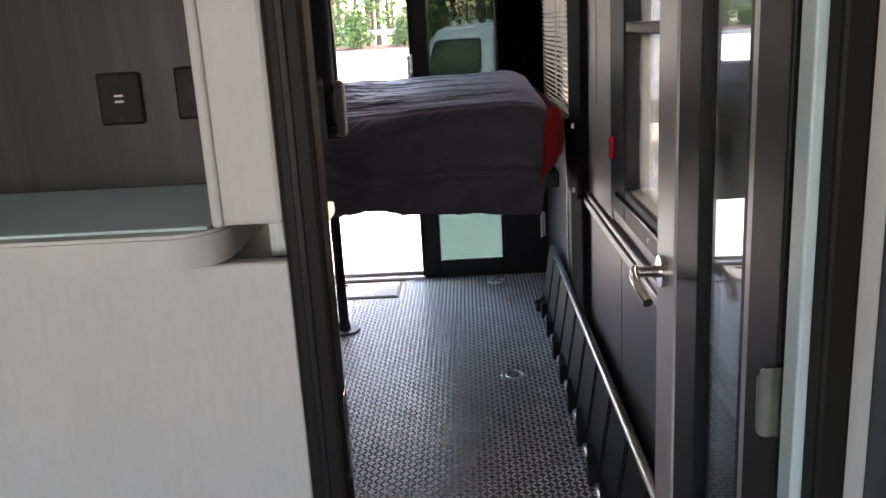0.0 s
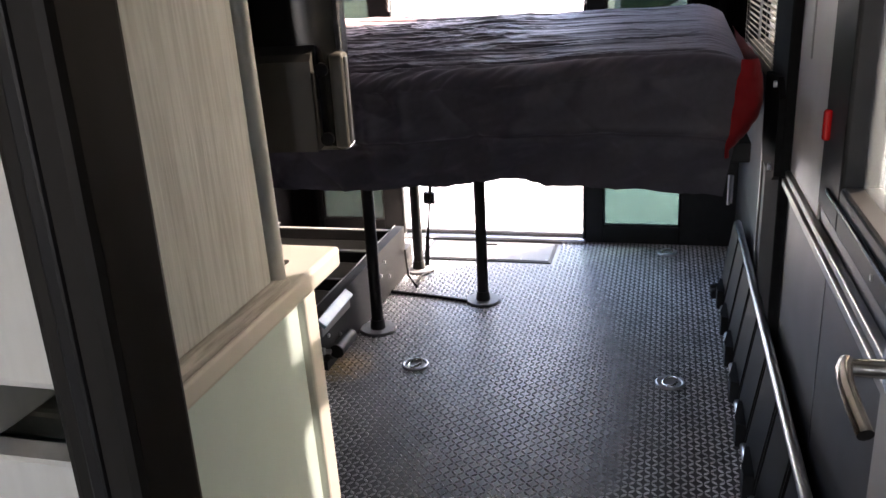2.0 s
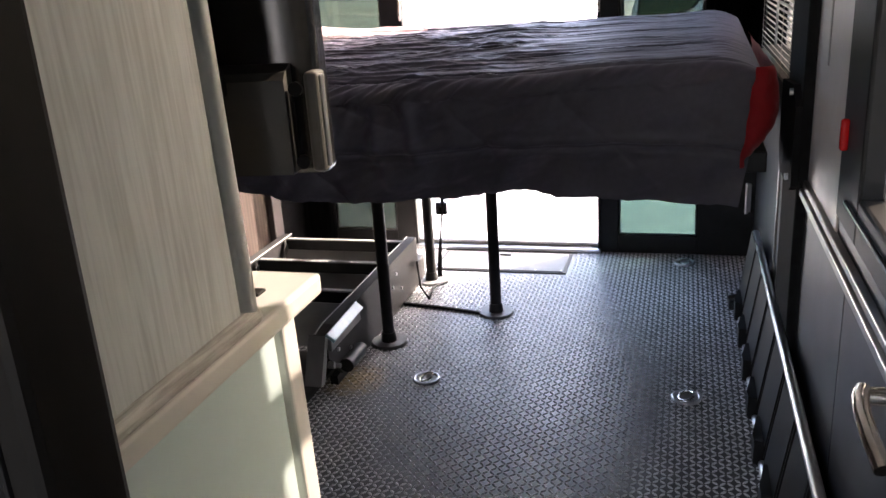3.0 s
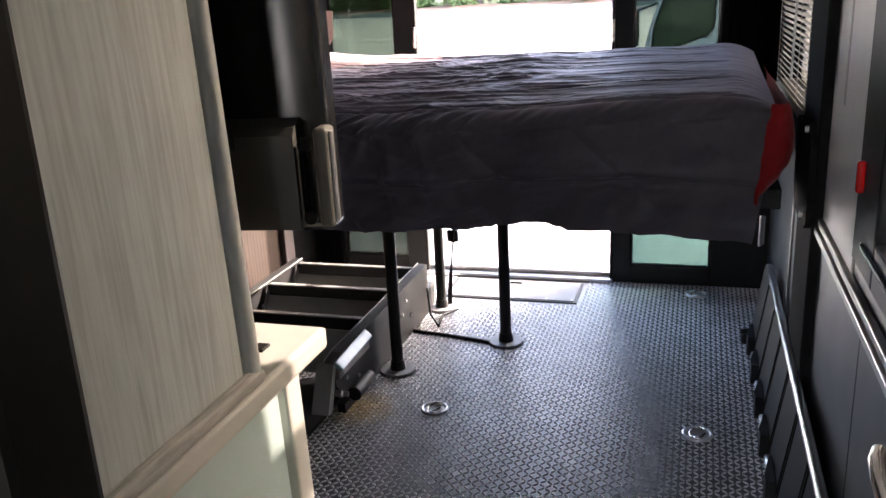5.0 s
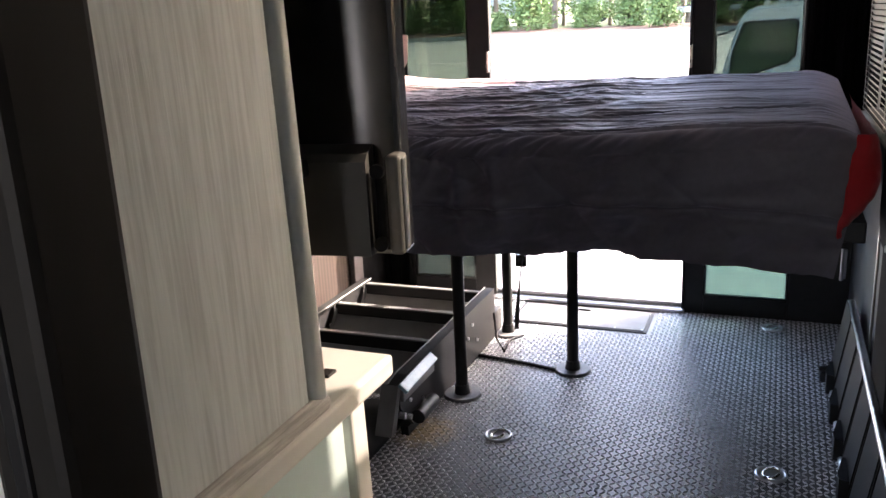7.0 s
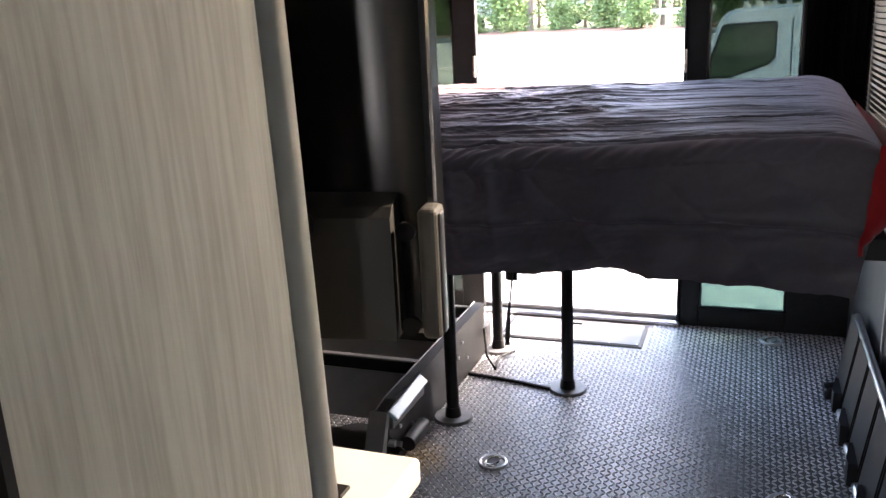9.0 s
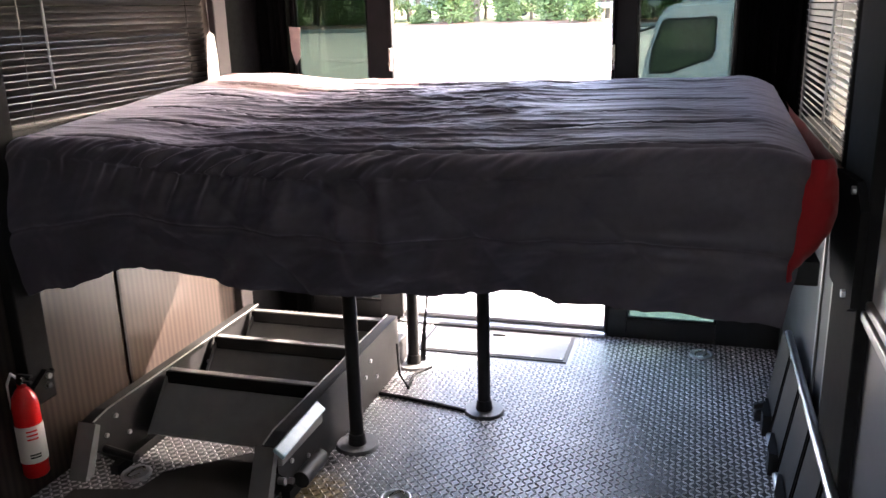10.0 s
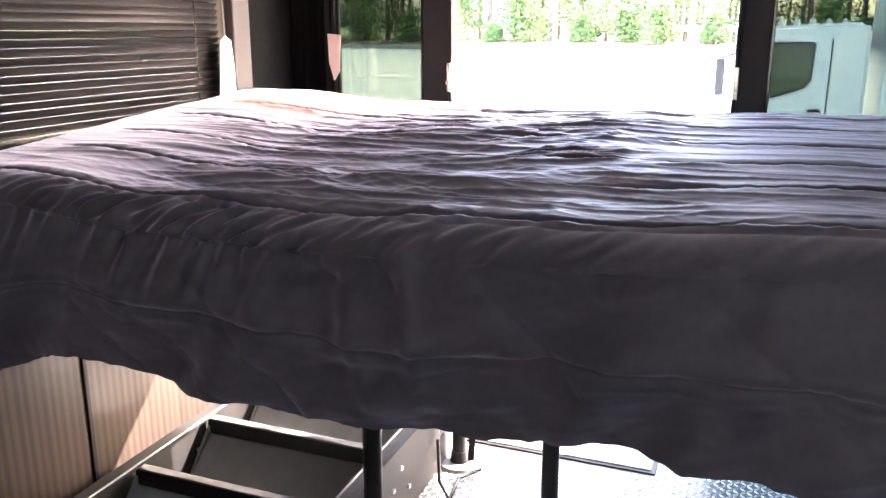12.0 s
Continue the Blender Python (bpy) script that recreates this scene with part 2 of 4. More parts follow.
# ---- mesh tools ----
def box(bm, x0, x1, y0, y1, z0, z1, bevel=0.0, seg=2):
    r = bmesh.ops.create_cube(bm, size=1.0)
    vs = r["verts"]
    for v in vs:
        v.co = Vector(((x0 + x1) / 2 + v.co.x * (x1 - x0), (y0 + y1) / 2 + v.co.y * (y1 - y0), (z0 + z1) / 2 + v.co.z * (z1 - z0)))
    if bevel:
        es = list({e for v in vs for e in v.link_edges})
        bmesh.ops.bevel(bm, geom=es, offset=bevel, segments=seg, affect="EDGES", profile=0.5)
    return bm


def rod(bm, p0, p1, r0, r1=None, seg=20):
    p0, p1 = Vector(p0), Vector(p1)
    d = p1 - p0
    m = Matrix.Translation((p0 + p1) / 2) @ d.to_track_quat("Z", "Y").to_matrix().to_4x4()
    bmesh.ops.create_cone(bm, cap_ends=True, segments=seg, radius1=r0, radius2=r0 if r1 is None else r1, depth=d.length, matrix=m)
    return bm


def prism(bm, outline, axis, a, b):
    """A closed outline pushed along an axis from a to b; the outline's pairs are the two other axes in order."""
    def place(p, v):
        return {"x": (v, p[0], p[1]), "y": (p[0], v, p[1]), "z": (p[0], p[1], v)}[axis]
    lo = [bm.verts.new(place(p, a)) for p in outline]
    hi = [bm.verts.new(place(p, b)) for p in outline]
    n = len(outline)
    bm.faces.new(lo)
    bm.faces.new(hi[::-1])
    for i in range(n):
        bm.faces.new((lo[i], hi[i], hi[(i + 1) % n], lo[(i + 1) % n]))
    bmesh.ops.recalc_face_normals(bm, faces=bm.faces)
    return bm


def rounded(w0, w1, h0, h1, r, seg=6):
    pts = []
    for cx, cy, a0 in ((w1 - r, h1 - r, 0), (w0 + r, h1 - r, 90), (w0 + r, h0 + r, 180), (w1 - r, h0 + r, 270)):
        for i in range(seg + 1):
            a = radians(a0 + 90 * i / seg)
            pts.append((cx + r * math.cos(a), cy + r * math.sin(a)))
    return pts


def tube(bm, path, r, seg=8):
    """A round tube through points."""
    rings = []
    pts = [Vector(p) for p in path]
    for i, p in enumerate(pts):
        d = (pts[min(i + 1, len(pts) - 1)] - pts[max(i - 1, 0)]).normalized()
        q = d.to_track_quat("Z", "Y")
        rings.append([bm.verts.new(p + q @ Vector((r * math.cos(2 * math.pi * k / seg), r * math.sin(2 * math.pi * k / seg), 0))) for k in range(seg)])
    for a, b in zip(rings, rings[1:]):
        for k in range(seg):
            bm.faces.new((a[k], a[(k + 1) % seg], b[(k + 1) % seg], b[k]))
    bm.faces.new(rings[0][::-1])
    bm.faces.new(rings[-1])
    return bm


def part(name, bm, material, parent=None, label="", smooth=None):
    me = bpy.data.meshes.new(name)
    bm.normal_update()
    bm.to_mesh(me)
    bm.free()
    me.materials.append(material)
    if smooth is not None:
        for p in me.polygons:
            p.use_smooth = True
        me.set_sharp_from_angle(angle=radians(smooth))
    ob = new(name, me)
    if parent:
        ob.parent = parent
    if label:
        ob["label"] = label
    return ob


def thing(name, label, category, group="", kind=""):
    return tagged(new(name), label, category, group, kind)


def bx(*a, **k):
    return box(bmesh.new(), *a, **k)


def cyl(*a, **k):
    return rod(bmesh.new(), *a, **k)


# main planes
XR, XL, YB, YF, ZC = 0.44, -1.93, 4.615, -2.4, 2.35
YP, YJ = 0.768, 0.738


def wall_along_y(name, label, x0, x1, holes, material, z0=0.0, z1=ZC, ya=YF, yb=YB):
    """A wall that runs along y with openings (ya, yb, za, zb)."""
    bm = bmesh.new()
    at = ya
    for a, b, za, zb in sorted(holes):
        box(bm, x0, x1, at, a, z0, z1)
        box(bm, x0, x1, a, b, z0, za)
        box(bm, x0, x1, a, b, zb, z1)
        at = b
    box(bm, x0, x1, at, yb, z0, z1)
    return tagged(part(name, bm, material), label, "wall", kind="structure")


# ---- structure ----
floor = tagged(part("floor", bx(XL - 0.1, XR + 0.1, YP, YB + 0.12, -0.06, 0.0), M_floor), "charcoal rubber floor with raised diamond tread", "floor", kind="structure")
tagged(part("floor_front", bx(XL - 0.1, XR + 0.1, YF - 0.1, YP, -0.06, 0.0), M_floor_front), "grey vinyl plank floor of the front room", "floor", kind="structure")
tagged(part("ceiling", bx(XL - 0.1, XR + 0.1, YF - 0.1, YB + 0.12, ZC, ZC + 0.05), M_ceiling), "plain pale ceiling panel", "ceiling", kind="structure")

W1 = (1.62, 2.43, 0.86, 2.05)
W2 = (3.44, 4.43, 1.0, 1.85)
W3 = (2.95, 4.10, 1.12, 1.85)
wall_east = wall_along_y("wall_east", "dark slate panelled side wall with pewter upper panels", XR, XR + 0.06, [W1, W2], M_wall_low)
wall_west = wall_along_y("wall_west", "weathered stripe-board side wall", XL - 0.06, XL, [W3], M_stripe)
# unseen end wall; its opening and lamp are added to light the rooms from the front
bm = bmesh.new()
box(bm, XL - 0.06, XR + 0.06, YF - 0.06, YF, 0, 0.9)
box(bm, XL - 0.06, XR + 0.06, YF - 0.06, YF, 1.8, ZC)
box(bm, XL - 0.06, -1.7, YF - 0.06, YF, 0.9, 1.8)
box(bm, 0.2, XR + 0.06, YF - 0.06, YF, 0.9, 1.8)
tagged(part("wall_south", bm, M_white), "unseen white front-room end wall with an opening added for a fill lamp", "wall", kind="structure")
daylight("front_fill_lamp", (-0.75, YF - 0.02, 1.35), (-0.75, 0, 1.2), 1.8, 0.85, 1.2)

# side wall linings: pewter upper panels, chair rail, panel seams
bm = bmesh.new()
for a, b, za, zb in ((YP + 0.1, W1[0] - 0.09, 0.812, ZC), (W1[1] + 0.03, 2.93, 0.812, ZC), (W1[0] - 0.09, W1[1] + 0.06, W1[3] + 0.06, ZC)):
    box(bm, XR - 0.006, XR, a, b, za, zb, 0.002, 1)
part("upper_panel", bm, M_wall_top, wall_east, "satin pewter upper wall panel")
for a, b in ((0.88, 2.285), (2.292, 2.93)):
    part("lower_panel", bx(XR - 0.006, XR, a, b, 0.0, 0.75, 0.002, 1), M_wall_low, wall_east)
part("lower_panel", bx(XR - 0.006, XR, 3.339, 4.152, 0.0, 0.9828, 0.002, 1), M_wall_low, wall_east, "slate rear side panel")
for za, zb, dx in ((0.75, 0.767, 0.012), (0.767, 0.79, 0.02), (0.79, 0.812, 0.012)):
    part("chair_rail", bx(XR - dx - 0.006, XR, 0.883, 3.003, za, zb, 0.004), M_trim, wall_east, "ridged satin aluminium chair rail")
for y0 in (3.385, 3.58):
    part("panel_strip", bx(XR - 0.014, XR - 0.006, y0, y0 + 0.02, 0.02, 0.98, 0.003), M_trim, wall_east, "narrow satin metal joint strip")
part("wall_notch", bx(XR - 0.009, XR - 0.006, 2.729, 2.744, 1.15, 1.643, 0.001, 1), M_trim, wall_east, "thin pale vertical slot cover")
for y0 in (3.385,):
    part("panel_seam", bx(XL, XL + 0.008, y0, y0 + 0.016, 0.0, 1.0, 0.002), M_black, wall_west, "black panel joint strip")
part("sill_rail", bx(XL, XL + 0.02, 1.033, 3.052, 0.7917, 0.8445, 0.006), M_black, wall_west, "black chair rail")
part("corner_post", bx(XL, XL + 0.035, 4.165, 4.262, 0.0, ZC, 0.006), M_post, wall_west, "taupe upright post")
part("corner_lining", bx(XL, XL + 0.008, 4.262, YB - 0.001, 0.0, ZC, 0.002, 1), M_curtain, wall_west, "black cloth-lined corner")


def window_in_side_wall(name, label, x_in, x_out, hole, pane, material_frame, far, near, low, divider=None):
    """A window set through a side wall: rounded frame, sill and panes."""
    a, b, za, zb = hole
    s = 1 if x_out > x_in else -1
    w = tagged(new(name), label, "window", kind="structure")
    f = bmesh.new()
    x0, x1 = sorted((x_in - s * 0.014, x_out))
    box(f, x0, x1, a, a + near, za, zb, 0.008)
    box(f, x0, x1, b - far, b, za, zb, 0.008)
    box(f, x0, x1, a + near, b - far, za, za + low, 0.008)
    box(f, x0, x1, a + near, b - far, zb - 0.05, zb, 0.008)
    if divider:
        box(f, x0 + 0.004, x1, a + near, b - far, divider, divider + 0.03, 0.004)
    # upper bar out of view, added to cast a shadow band on the cabinet
    if divider:
        box(f, x0 + 0.004, x1, a + near, b - far, divider + 0.268, divider + 0.288, 0.004)
    part("window_frame", f, material_frame, w, "black window frame")
    xm = (x_in + x_out) / 2
    rows = [(za + low, divider or zb - 0.05)] + ([(divider + 0.03, zb - 0.05)] if divider else [])
    for k, (p, q) in enumerate(rows):
        part("pane", bx(xm - 0.003, xm + 0.003, a + near, b - far, p, q), G_upper if k else pane, w)
    return w


win1 = window_in_side_wall("window_1", "black-framed side window with grey tinted panes", XR, XR + 0.06, W1, G_grey, M_black, 0.225, 0.05, 0.10, 1.385)
for y0 in (1.66, 1.76, 1.88):
    part("frame_screw", cyl((XR - 0.017, y0, 0.89), (XR - 0.012, y0, 0.89), 0.006, seg=10), M_trim, win1)
part("latch", bx(XR - 0.03, XR - 0.012, 2.356, 2.374, 1.02, 1.088, 0.007, 3), M_redpaint, win1, "red emergency release handle")
part("sill_bead", bx(XR - 0.022, XR - 0.014, 1.697, 2.309, 0.9175, 0.9302, 0.003), M_gloss_black, win1)
window_in_side_wall("window_2", "black-framed side window behind white blinds", XR, XR + 0.06, W2, G_side, M_black, 0.04, 0.04, 0.04)
window_in_side_wall("window_3", "black-framed side window behind dark blinds", XL, XL - 0.06, W3, G_dark, M_black, 0.04, 0.04, 0.04)


def blind(name, label, x, y0, y1, z0, z1, tilt, material, side):
    """Venetian blind: head rail, slats of their own, ladder cords, bottom rail."""
    t = thing(name, label, "window blind", "venetian blinds")
    part("head_rail", bx(x - 0.014, x + 0.014, y0, y1, z1, z1 + 0.03, 0.003), material, t)
    n = int((z1 - z0) / 0.0215)
    bm = bmesh.new()
    pts = [(-0.012, 0.0), (-0.006, 0.0018), (0.0, 0.0024), (0.006, 0.0018), (0.012, 0.0)]
    up = [[bm.verts.new((u, yy, v)) for u, v in pts] for yy in (0, y1 - y0 - 0.01)]
    dn = [[bm.verts.new((u, yy, v - 0.0006)) for u, v in pts] for yy in (0, y1 - y0 - 0.01)]
    for i in range(4):
        bm.faces.new((up[0][i], up[0][i + 1], up[1][i + 1], up[1][i]))
        bm.faces.new((dn[0][i + 1], dn[0][i], dn[1][i], dn[1][i + 1]))
    me = bpy.data.meshes.new("slat")
    bm.to_mesh(me)
    bm.free()
    me.materials.append(material)
    for i in range(n):
        s = new("slat", me)
        s.parent = t
        s.matrix_basis = pose(x, y0 + 0.005, z0 + 0.015 + i * 0.0215, 0, tilt + random.uniform(-7, 7), 0)
    part("bottom_rail", bx(x - 0.012, x + 0.012, y0, y1, z0 - 0.008, z0 + 0.006, 0.003), material, t)
    for f in (0.12, 0.88):
        yc = y0 + f * (y1 - y0)
        part("ladder_cord", cyl((x + side * 0.013, yc, z0), (x + side * 0.013, yc, z1), 0.0012, seg=6), material, t)
    part("tilt_wand", cyl((x + side * 0.025, y0 + 0.2 * (y1 - y0), z0 + 0.1), (x + side * 0.02, y0 + 0.2 * (y1 - y0), z1), 0.004, seg=8), M_clear, t, "clear plastic tilt wand")
    return t


blind("venetian_blind", "half-open white venetian blind in front of a side window", XR - 0.02, 3.44, 4.43, 1.015, 1.86, 48, M_slat_w, -1)
blind("venetian_blind", "dark glossy venetian blind in front of a side window", XL + 0.02, 2.95, 4.10, 1.155, 1.86, -56, M_slat_d, 1)

# white card on a cord, added for the sun patch at the dark blind's end
patch_card = thing("blind_sun_patch", "white tapered card standing in for a sun patch beside the blind", "cord tag")
part("patch_card", prism(bmesh.new(), [(4.035, 1.15), (4.13, 1.15), (4.125, 1.30), (4.115, 1.385), (4.085, 1.40), (4.06, 1.385), (4.05, 1.30)], "x", XL + 0.052, XL + 0.056), M_label, patch_card)
part("cord", cyl((XL + 0.054, 4.085, 1.395), (XL + 0.054, 4.075, 1.88), 0.0015, seg=6), M_slat_w, patch_card, "thin pale cord")

# ---- rear wall: two framed panels either side of an open doorway ----
OL, OR = -1.29, -0.295
rear = tagged(new("wall_north"), "black rear wall with tinted windows beside an open doorway", "wall", kind="structure")
part("header", bx(XL - 0.06, XR + 0.06, YB - 0.004, YB + 0.07, 1.88, ZC), M_black, rear)


def rear_panel(x0, x1, wx0, wx1, name, label, tint):
    d = tagged(new(name), label, "door", kind="structure")
    f = bmesh.new()
    box(f, x0 - (0.02 if x0 == XL else 0), wx0, YB, YB + 0.05, -0.028, 1.96, 0.004)
    box(f, wx1, x1 + (0.02 if x1 == XR else 0), YB, YB + 0.05, -0.028, 1.96, 0.004)
    for za, zb in ((-0.03, 0.09), (0.39, 1.05), (1.84, 1.96)):
        box(f, wx0, wx1, YB + 0.002, YB + 0.048, za, zb, 0.004)
    part("door_frame", f, M_black, d, "black powder-coated door frame")
    for za, zb in ((0.09, 0.39), (1.05, 1.84)):
        p = part("pane", bx(wx0, wx1, YB + 0.022, YB + 0.028, za, zb), (G_teal if tint is G_green else G_low) if zb < 1 else tint, d, "green tinted pane")
        g = bmesh.new()
        for q in ((wx0, wx0 + 0.012, za, zb), (wx1 - 0.012, wx1, za, zb), (wx0 + 0.012, wx1 - 0.012, za, za + 0.012), (wx0 + 0.012, wx1 - 0.012, zb - 0.012, zb)):
            box(g, q[0], q[1], YB + 0.010, YB + 0.022, q[2], q[3], 0.003)
        part("gasket", g, M_gloss_black, p)
    return d


dr = rear_panel(OR, XR, -0.208, 0.178, "door_1", "closed black rear door leaf with green tinted panes", G_green)
dl = rear_panel(XL, OL, -1.755, -1.395, "door_2", "closed black rear door leaf with green tinted panes", G_green_deep)
for d, xe, s in ((dr, OR, -1), (dl, OL, 1)):
    part("weather_strip", bx(min(xe, xe + s * 0.014), max(xe, xe + s * 0.014), YB - 0.012, YB + 0.03, 0.0, 1.933, 0.005), M_black, d, "dark rubber edge seal")
    h = part("door_latch", bx(min(xe - s * 0.004, xe + s * 0.012), max(xe - s * 0.004, xe + s * 0.012), YB - 0.022, YB - 0.012, 1.199, 1.303, 0.003), M_chrome, d, "bright metal latch plate")
    part("latch_bolt", cyl((xe + s * 0.004, YB - 0.032, 1.233), (xe + s * 0.004, YB - 0.012, 1.232), 0.008, seg=12), M_chrome, h)
for zc in (0.30, 0.62):
    hg = part("hinge", bx(0.395, 0.42, YB - 0.02, YB, zc - 0.07, zc + 0.07, 0.003), M_alu, dr, "bright steel door hinge")
    part("hinge_pin", cyl((0.4, YB - 0.024, zc - 0.075), (0.4, YB - 0.024, zc + 0.075), 0.008, seg=12), M_alu, hg)
part("threshold", bx(OL, OR, YB - 0.03, YB + 0.10, 0.0, 0.021, 0.006), M_alu, rear, "worn aluminium door sill")
part("threshold", bx(OL, OR, YB + 0.02, YB + 0.05, 0.021, 0.042, 0.006), M_trim, rear, "raised sill lip")


def curtain(name, label, x0, x1, y, z0, z1):
    bm = bmesh.new()
    n = 40
    rows = []
    for z in (z0, (z0 + z1) / 2, z1):
        rows.append([bm.verts.new((x0 + (x1 - x0) * i / n, y + 0.018 * math.sin(i * 0.95 + z) + 0.006 * math.sin(i * 2.3), z)) for i in range(n + 1)])
    for a, b in zip(rows, rows[1:]):
        for i in range(n):
            bm.faces.new((a[i], a[i + 1], b[i + 1], b[i]))
    bmesh.ops.solidify(bm, geom=bm.faces[:], thickness=0.004)
    return tagged(part(name, bm, M_curtain, smooth=60), label, "curtain", "black curtains")


side_curtain = curtain("curtain", "black blackout curtain bunched beside the rear window with an added pale sun patch", XL + 0.012, -1.75, YB - 0.05, 0.02, 2.2)
# pale pink piece added where sun falls on the curtain
part("curtain_sun_patch", prism(bmesh.new(), [(-1.722, 1.235), (-1.700, 1.27), (-1.692, 1.40), (-1.745, 1.405), (-1.742, 1.30)], "y", YB - 0.077, YB - 0.073), M_sun_patch, side_curtain, "pale pink piece standing in for a sun patch")
curtain("curtain", "black blackout curtain bunched in the rear corner", 0.185, XR - 0.012, YB - 0.05, 1.0, 2.2)

# ---- doorway between front room and garage ----
part_wall = tagged(new("wall_partition"), "white partition with a narrow doorway into the garage", "wall", kind="structure")
part("base_panel", bx(XL, -0.219, YP, YP + 0.02, 0.0, 1.181, 0.002, 1), M_white, part_wall, "smooth white panel below the counter")
part("upper_board", bx(XL, -0.219, YP, YP + 0.06, 1.92, ZC, 0.002, 1), M_white, part_wall)
part("end_post", bx(-0.293, -0.219, YP, YP + 0.024, 1.224, 1.92, 0.006), M_white, part_wall, "white moulded post")
part("post_bead", bx(-0.298, -0.285, YP - 0.006, YP + 0.01, 1.224, 1.92, 0.004), M_white, part_wall)
part("side_board", bx(XL, -1.287, YP, YP + 0.024, 1.224, 1.92), M_white, part_wall)
part("wall_board", bx(0.396, XR, YP, YP + 0.06, 0, ZC, 0.003), M_white, part_wall, "white wall edge")
part("lintel", bx(-0.219, 0.396, YP + 0.02, YP + 0.07, 2.202, ZC), M_white, part_wall)

frame_ob = tagged(new("trim_door_frame"), "dark bronze door frame with stepped profile", "door frame", kind="structure")
part("jamb", bx(-0.217, -0.174, 0.754, 0.808, 0, 2.202, 0.006), M_bronze, frame_ob)
part("jamb_stop", bx(-0.226, -0.198, 0.812, 0.824, 0, 2.202, 0.004), M_black, frame_ob)
part("jamb_bead", bx(-0.203, -0.193, 0.7515, 0.757, 0, 2.202, 0.002), M_black, frame_ob)
part("jamb", bx(0.358, 0.394, YJ - 0.02, YJ + 0.06, 0, 2.202, 0.006), M_bronze, frame_ob)
part("jamb_stop", bx(0.344, 0.358, YJ + 0.01, YJ + 0.05, 0, 2.202, 0.003), M_plain, frame_ob, "pale inner jamb strip")
part("head", bx(-0.174, 0.366, YJ - 0.012, YJ + 0.06, 2.158, 2.202, 0.006), M_bronze, frame_ob)
part("strike_plate", bx(-0.174, -0.171, 0.775, 0.795, 0.9047, 1.014, 0.001, 1), M_chrome, frame_ob, "small bright strike plate")

door = tagged(new("door_3"), "open black garage door with a tall clear glass pane", "door", kind="structure")
DX0, DX1 = 0.354, 0.387
f = bmesh.new()
box(f, DX0, DX1, 1.342, 1.478, 0.022, 2.147, 0.004)
box(f, DX0, DX1, 0.938, 0.963, 0.022, 2.147, 0.004)
box(f, DX0, DX1, 0.963, 1.342, 0.022, 0.1744, 0.004)
box(f, DX0, DX1, 0.963, 1.342, 2.027, 2.147, 0.004)
part("door_leaf", f, M_wall_up, door, "satin pewter door stiles and rails")
f = bmesh.new()
for q in ((1.205, 1.340, 0.174, 2.03), (0.963, 0.988, 0.174, 2.03), (0.988, 1.205, 0.174, 0.22), (0.988, 1.205, 1.98, 2.03)):
    box(f, DX0 + 0.004, DX1 - 0.004, q[0], q[1], q[2], q[3], 0.003)
part("glazing_bead", f, M_black, door, "black glazing bead")
part("pane", bx(0.373, 0.378, 0.988, 1.208, 0.218, 1.984), G_clear, door, "clear reflective pane")
part("hinge_stile", bx(DX0 - 0.002, DX1 + 0.002, 0.828, 0.938, 0.022, 2.147, 0.004), M_black, door, "black hinge-side edge")
for zc in (0.38, 0.965, 1.75):
    hg = part("hinge", prism(bmesh.new(), rounded(0.322, 0.386, zc - 0.045, zc + 0.045, 0.012), "y", 0.806, 0.810), M_chrome, door, "satin nickel hinge leaf")
    part("hinge_knuckle", cyl((0.376, 0.82, zc - 0.046), (0.376, 0.82, zc + 0.046), 0.006, seg=14), M_chrome, hg)
    for u, v in ((0.346, 0.03), (0.346, -0.03), (0.366, 0.0)):
        part("hinge_screw", cyl((u, 0.812, zc + v), (u, 0.815, zc + v), 0.0035, seg=10), M_bronze, hg)


def lever(parent, x, y, z, s):
    h = part("door_handle", cyl((x, y, z), (x + s * 0.012, y, z), 0.031, seg=28), M_chrome, parent, "brushed nickel lever handle", smooth=40)
    part("handle_neck", cyl((x + s * 0.012, y, z), (x + s * 0.06, y, z), 0.012, 0.010, seg=18), M_chrome, h, smooth=40)
    bm = bmesh.new()
    tube(bm, [(x + s * 0.056, y + 0.006, z + 0.004), (x + s * 0.062, y - 0.01, z + 0.002), (x + s * 0.064, y - 0.04, z - 0.004), (x + s * 0.062, y - 0.08, z - 0.011), (x + s * 0.056, y - 0.112, z - 0.024)], 0.0095, 12)
    part("handle_grip", bm, M_chrome, h, smooth=60)
    return h


lever(door, DX0, 1.41, 0.953, -1)
lever(door, DX1, 1.41, 0.953, 1)

# ---- galley unit between the rooms ----
GALLEY = Matrix.Translation((-0.020, 0.034, 0.012))
LEAN = GALLEY @ Matrix.Translation((-0.207, 0, 1.16)) @ Matrix.Rotation(radians(-1.2), 4, "Y") @ Matrix.Translation((0.207, 0, -1.16))
unit = thing("base_cabinet", "pale green-grey base cabinet under a cream worktop", "cabinet")
unit.matrix_basis = LEAN
part("body", bx(-1.237, -0.229, 0.799, 1.071, -0.013, 1.1355, 0.002, 1), M_plain, unit)
dd = part("door", bx(-0.707, -0.227, 1.082, 1.109, 0.065, 1.130, 0.003), M_top, unit, "cream cabinet door")
part("door", bx(-1.207, -0.717, 1.082, 1.109, 0.065, 1.130, 0.003), M_plain, unit, "cream cabinet door")
part("door_shadow_gap", bx(-1.227, -0.275, 1.071, 1.082, 0.055, 1.128), M_edge, unit, "brown recessed edge")

bm = bx(-1.237, -0.207, 0.799, 1.135, 1.136, 1.157, 0.004)
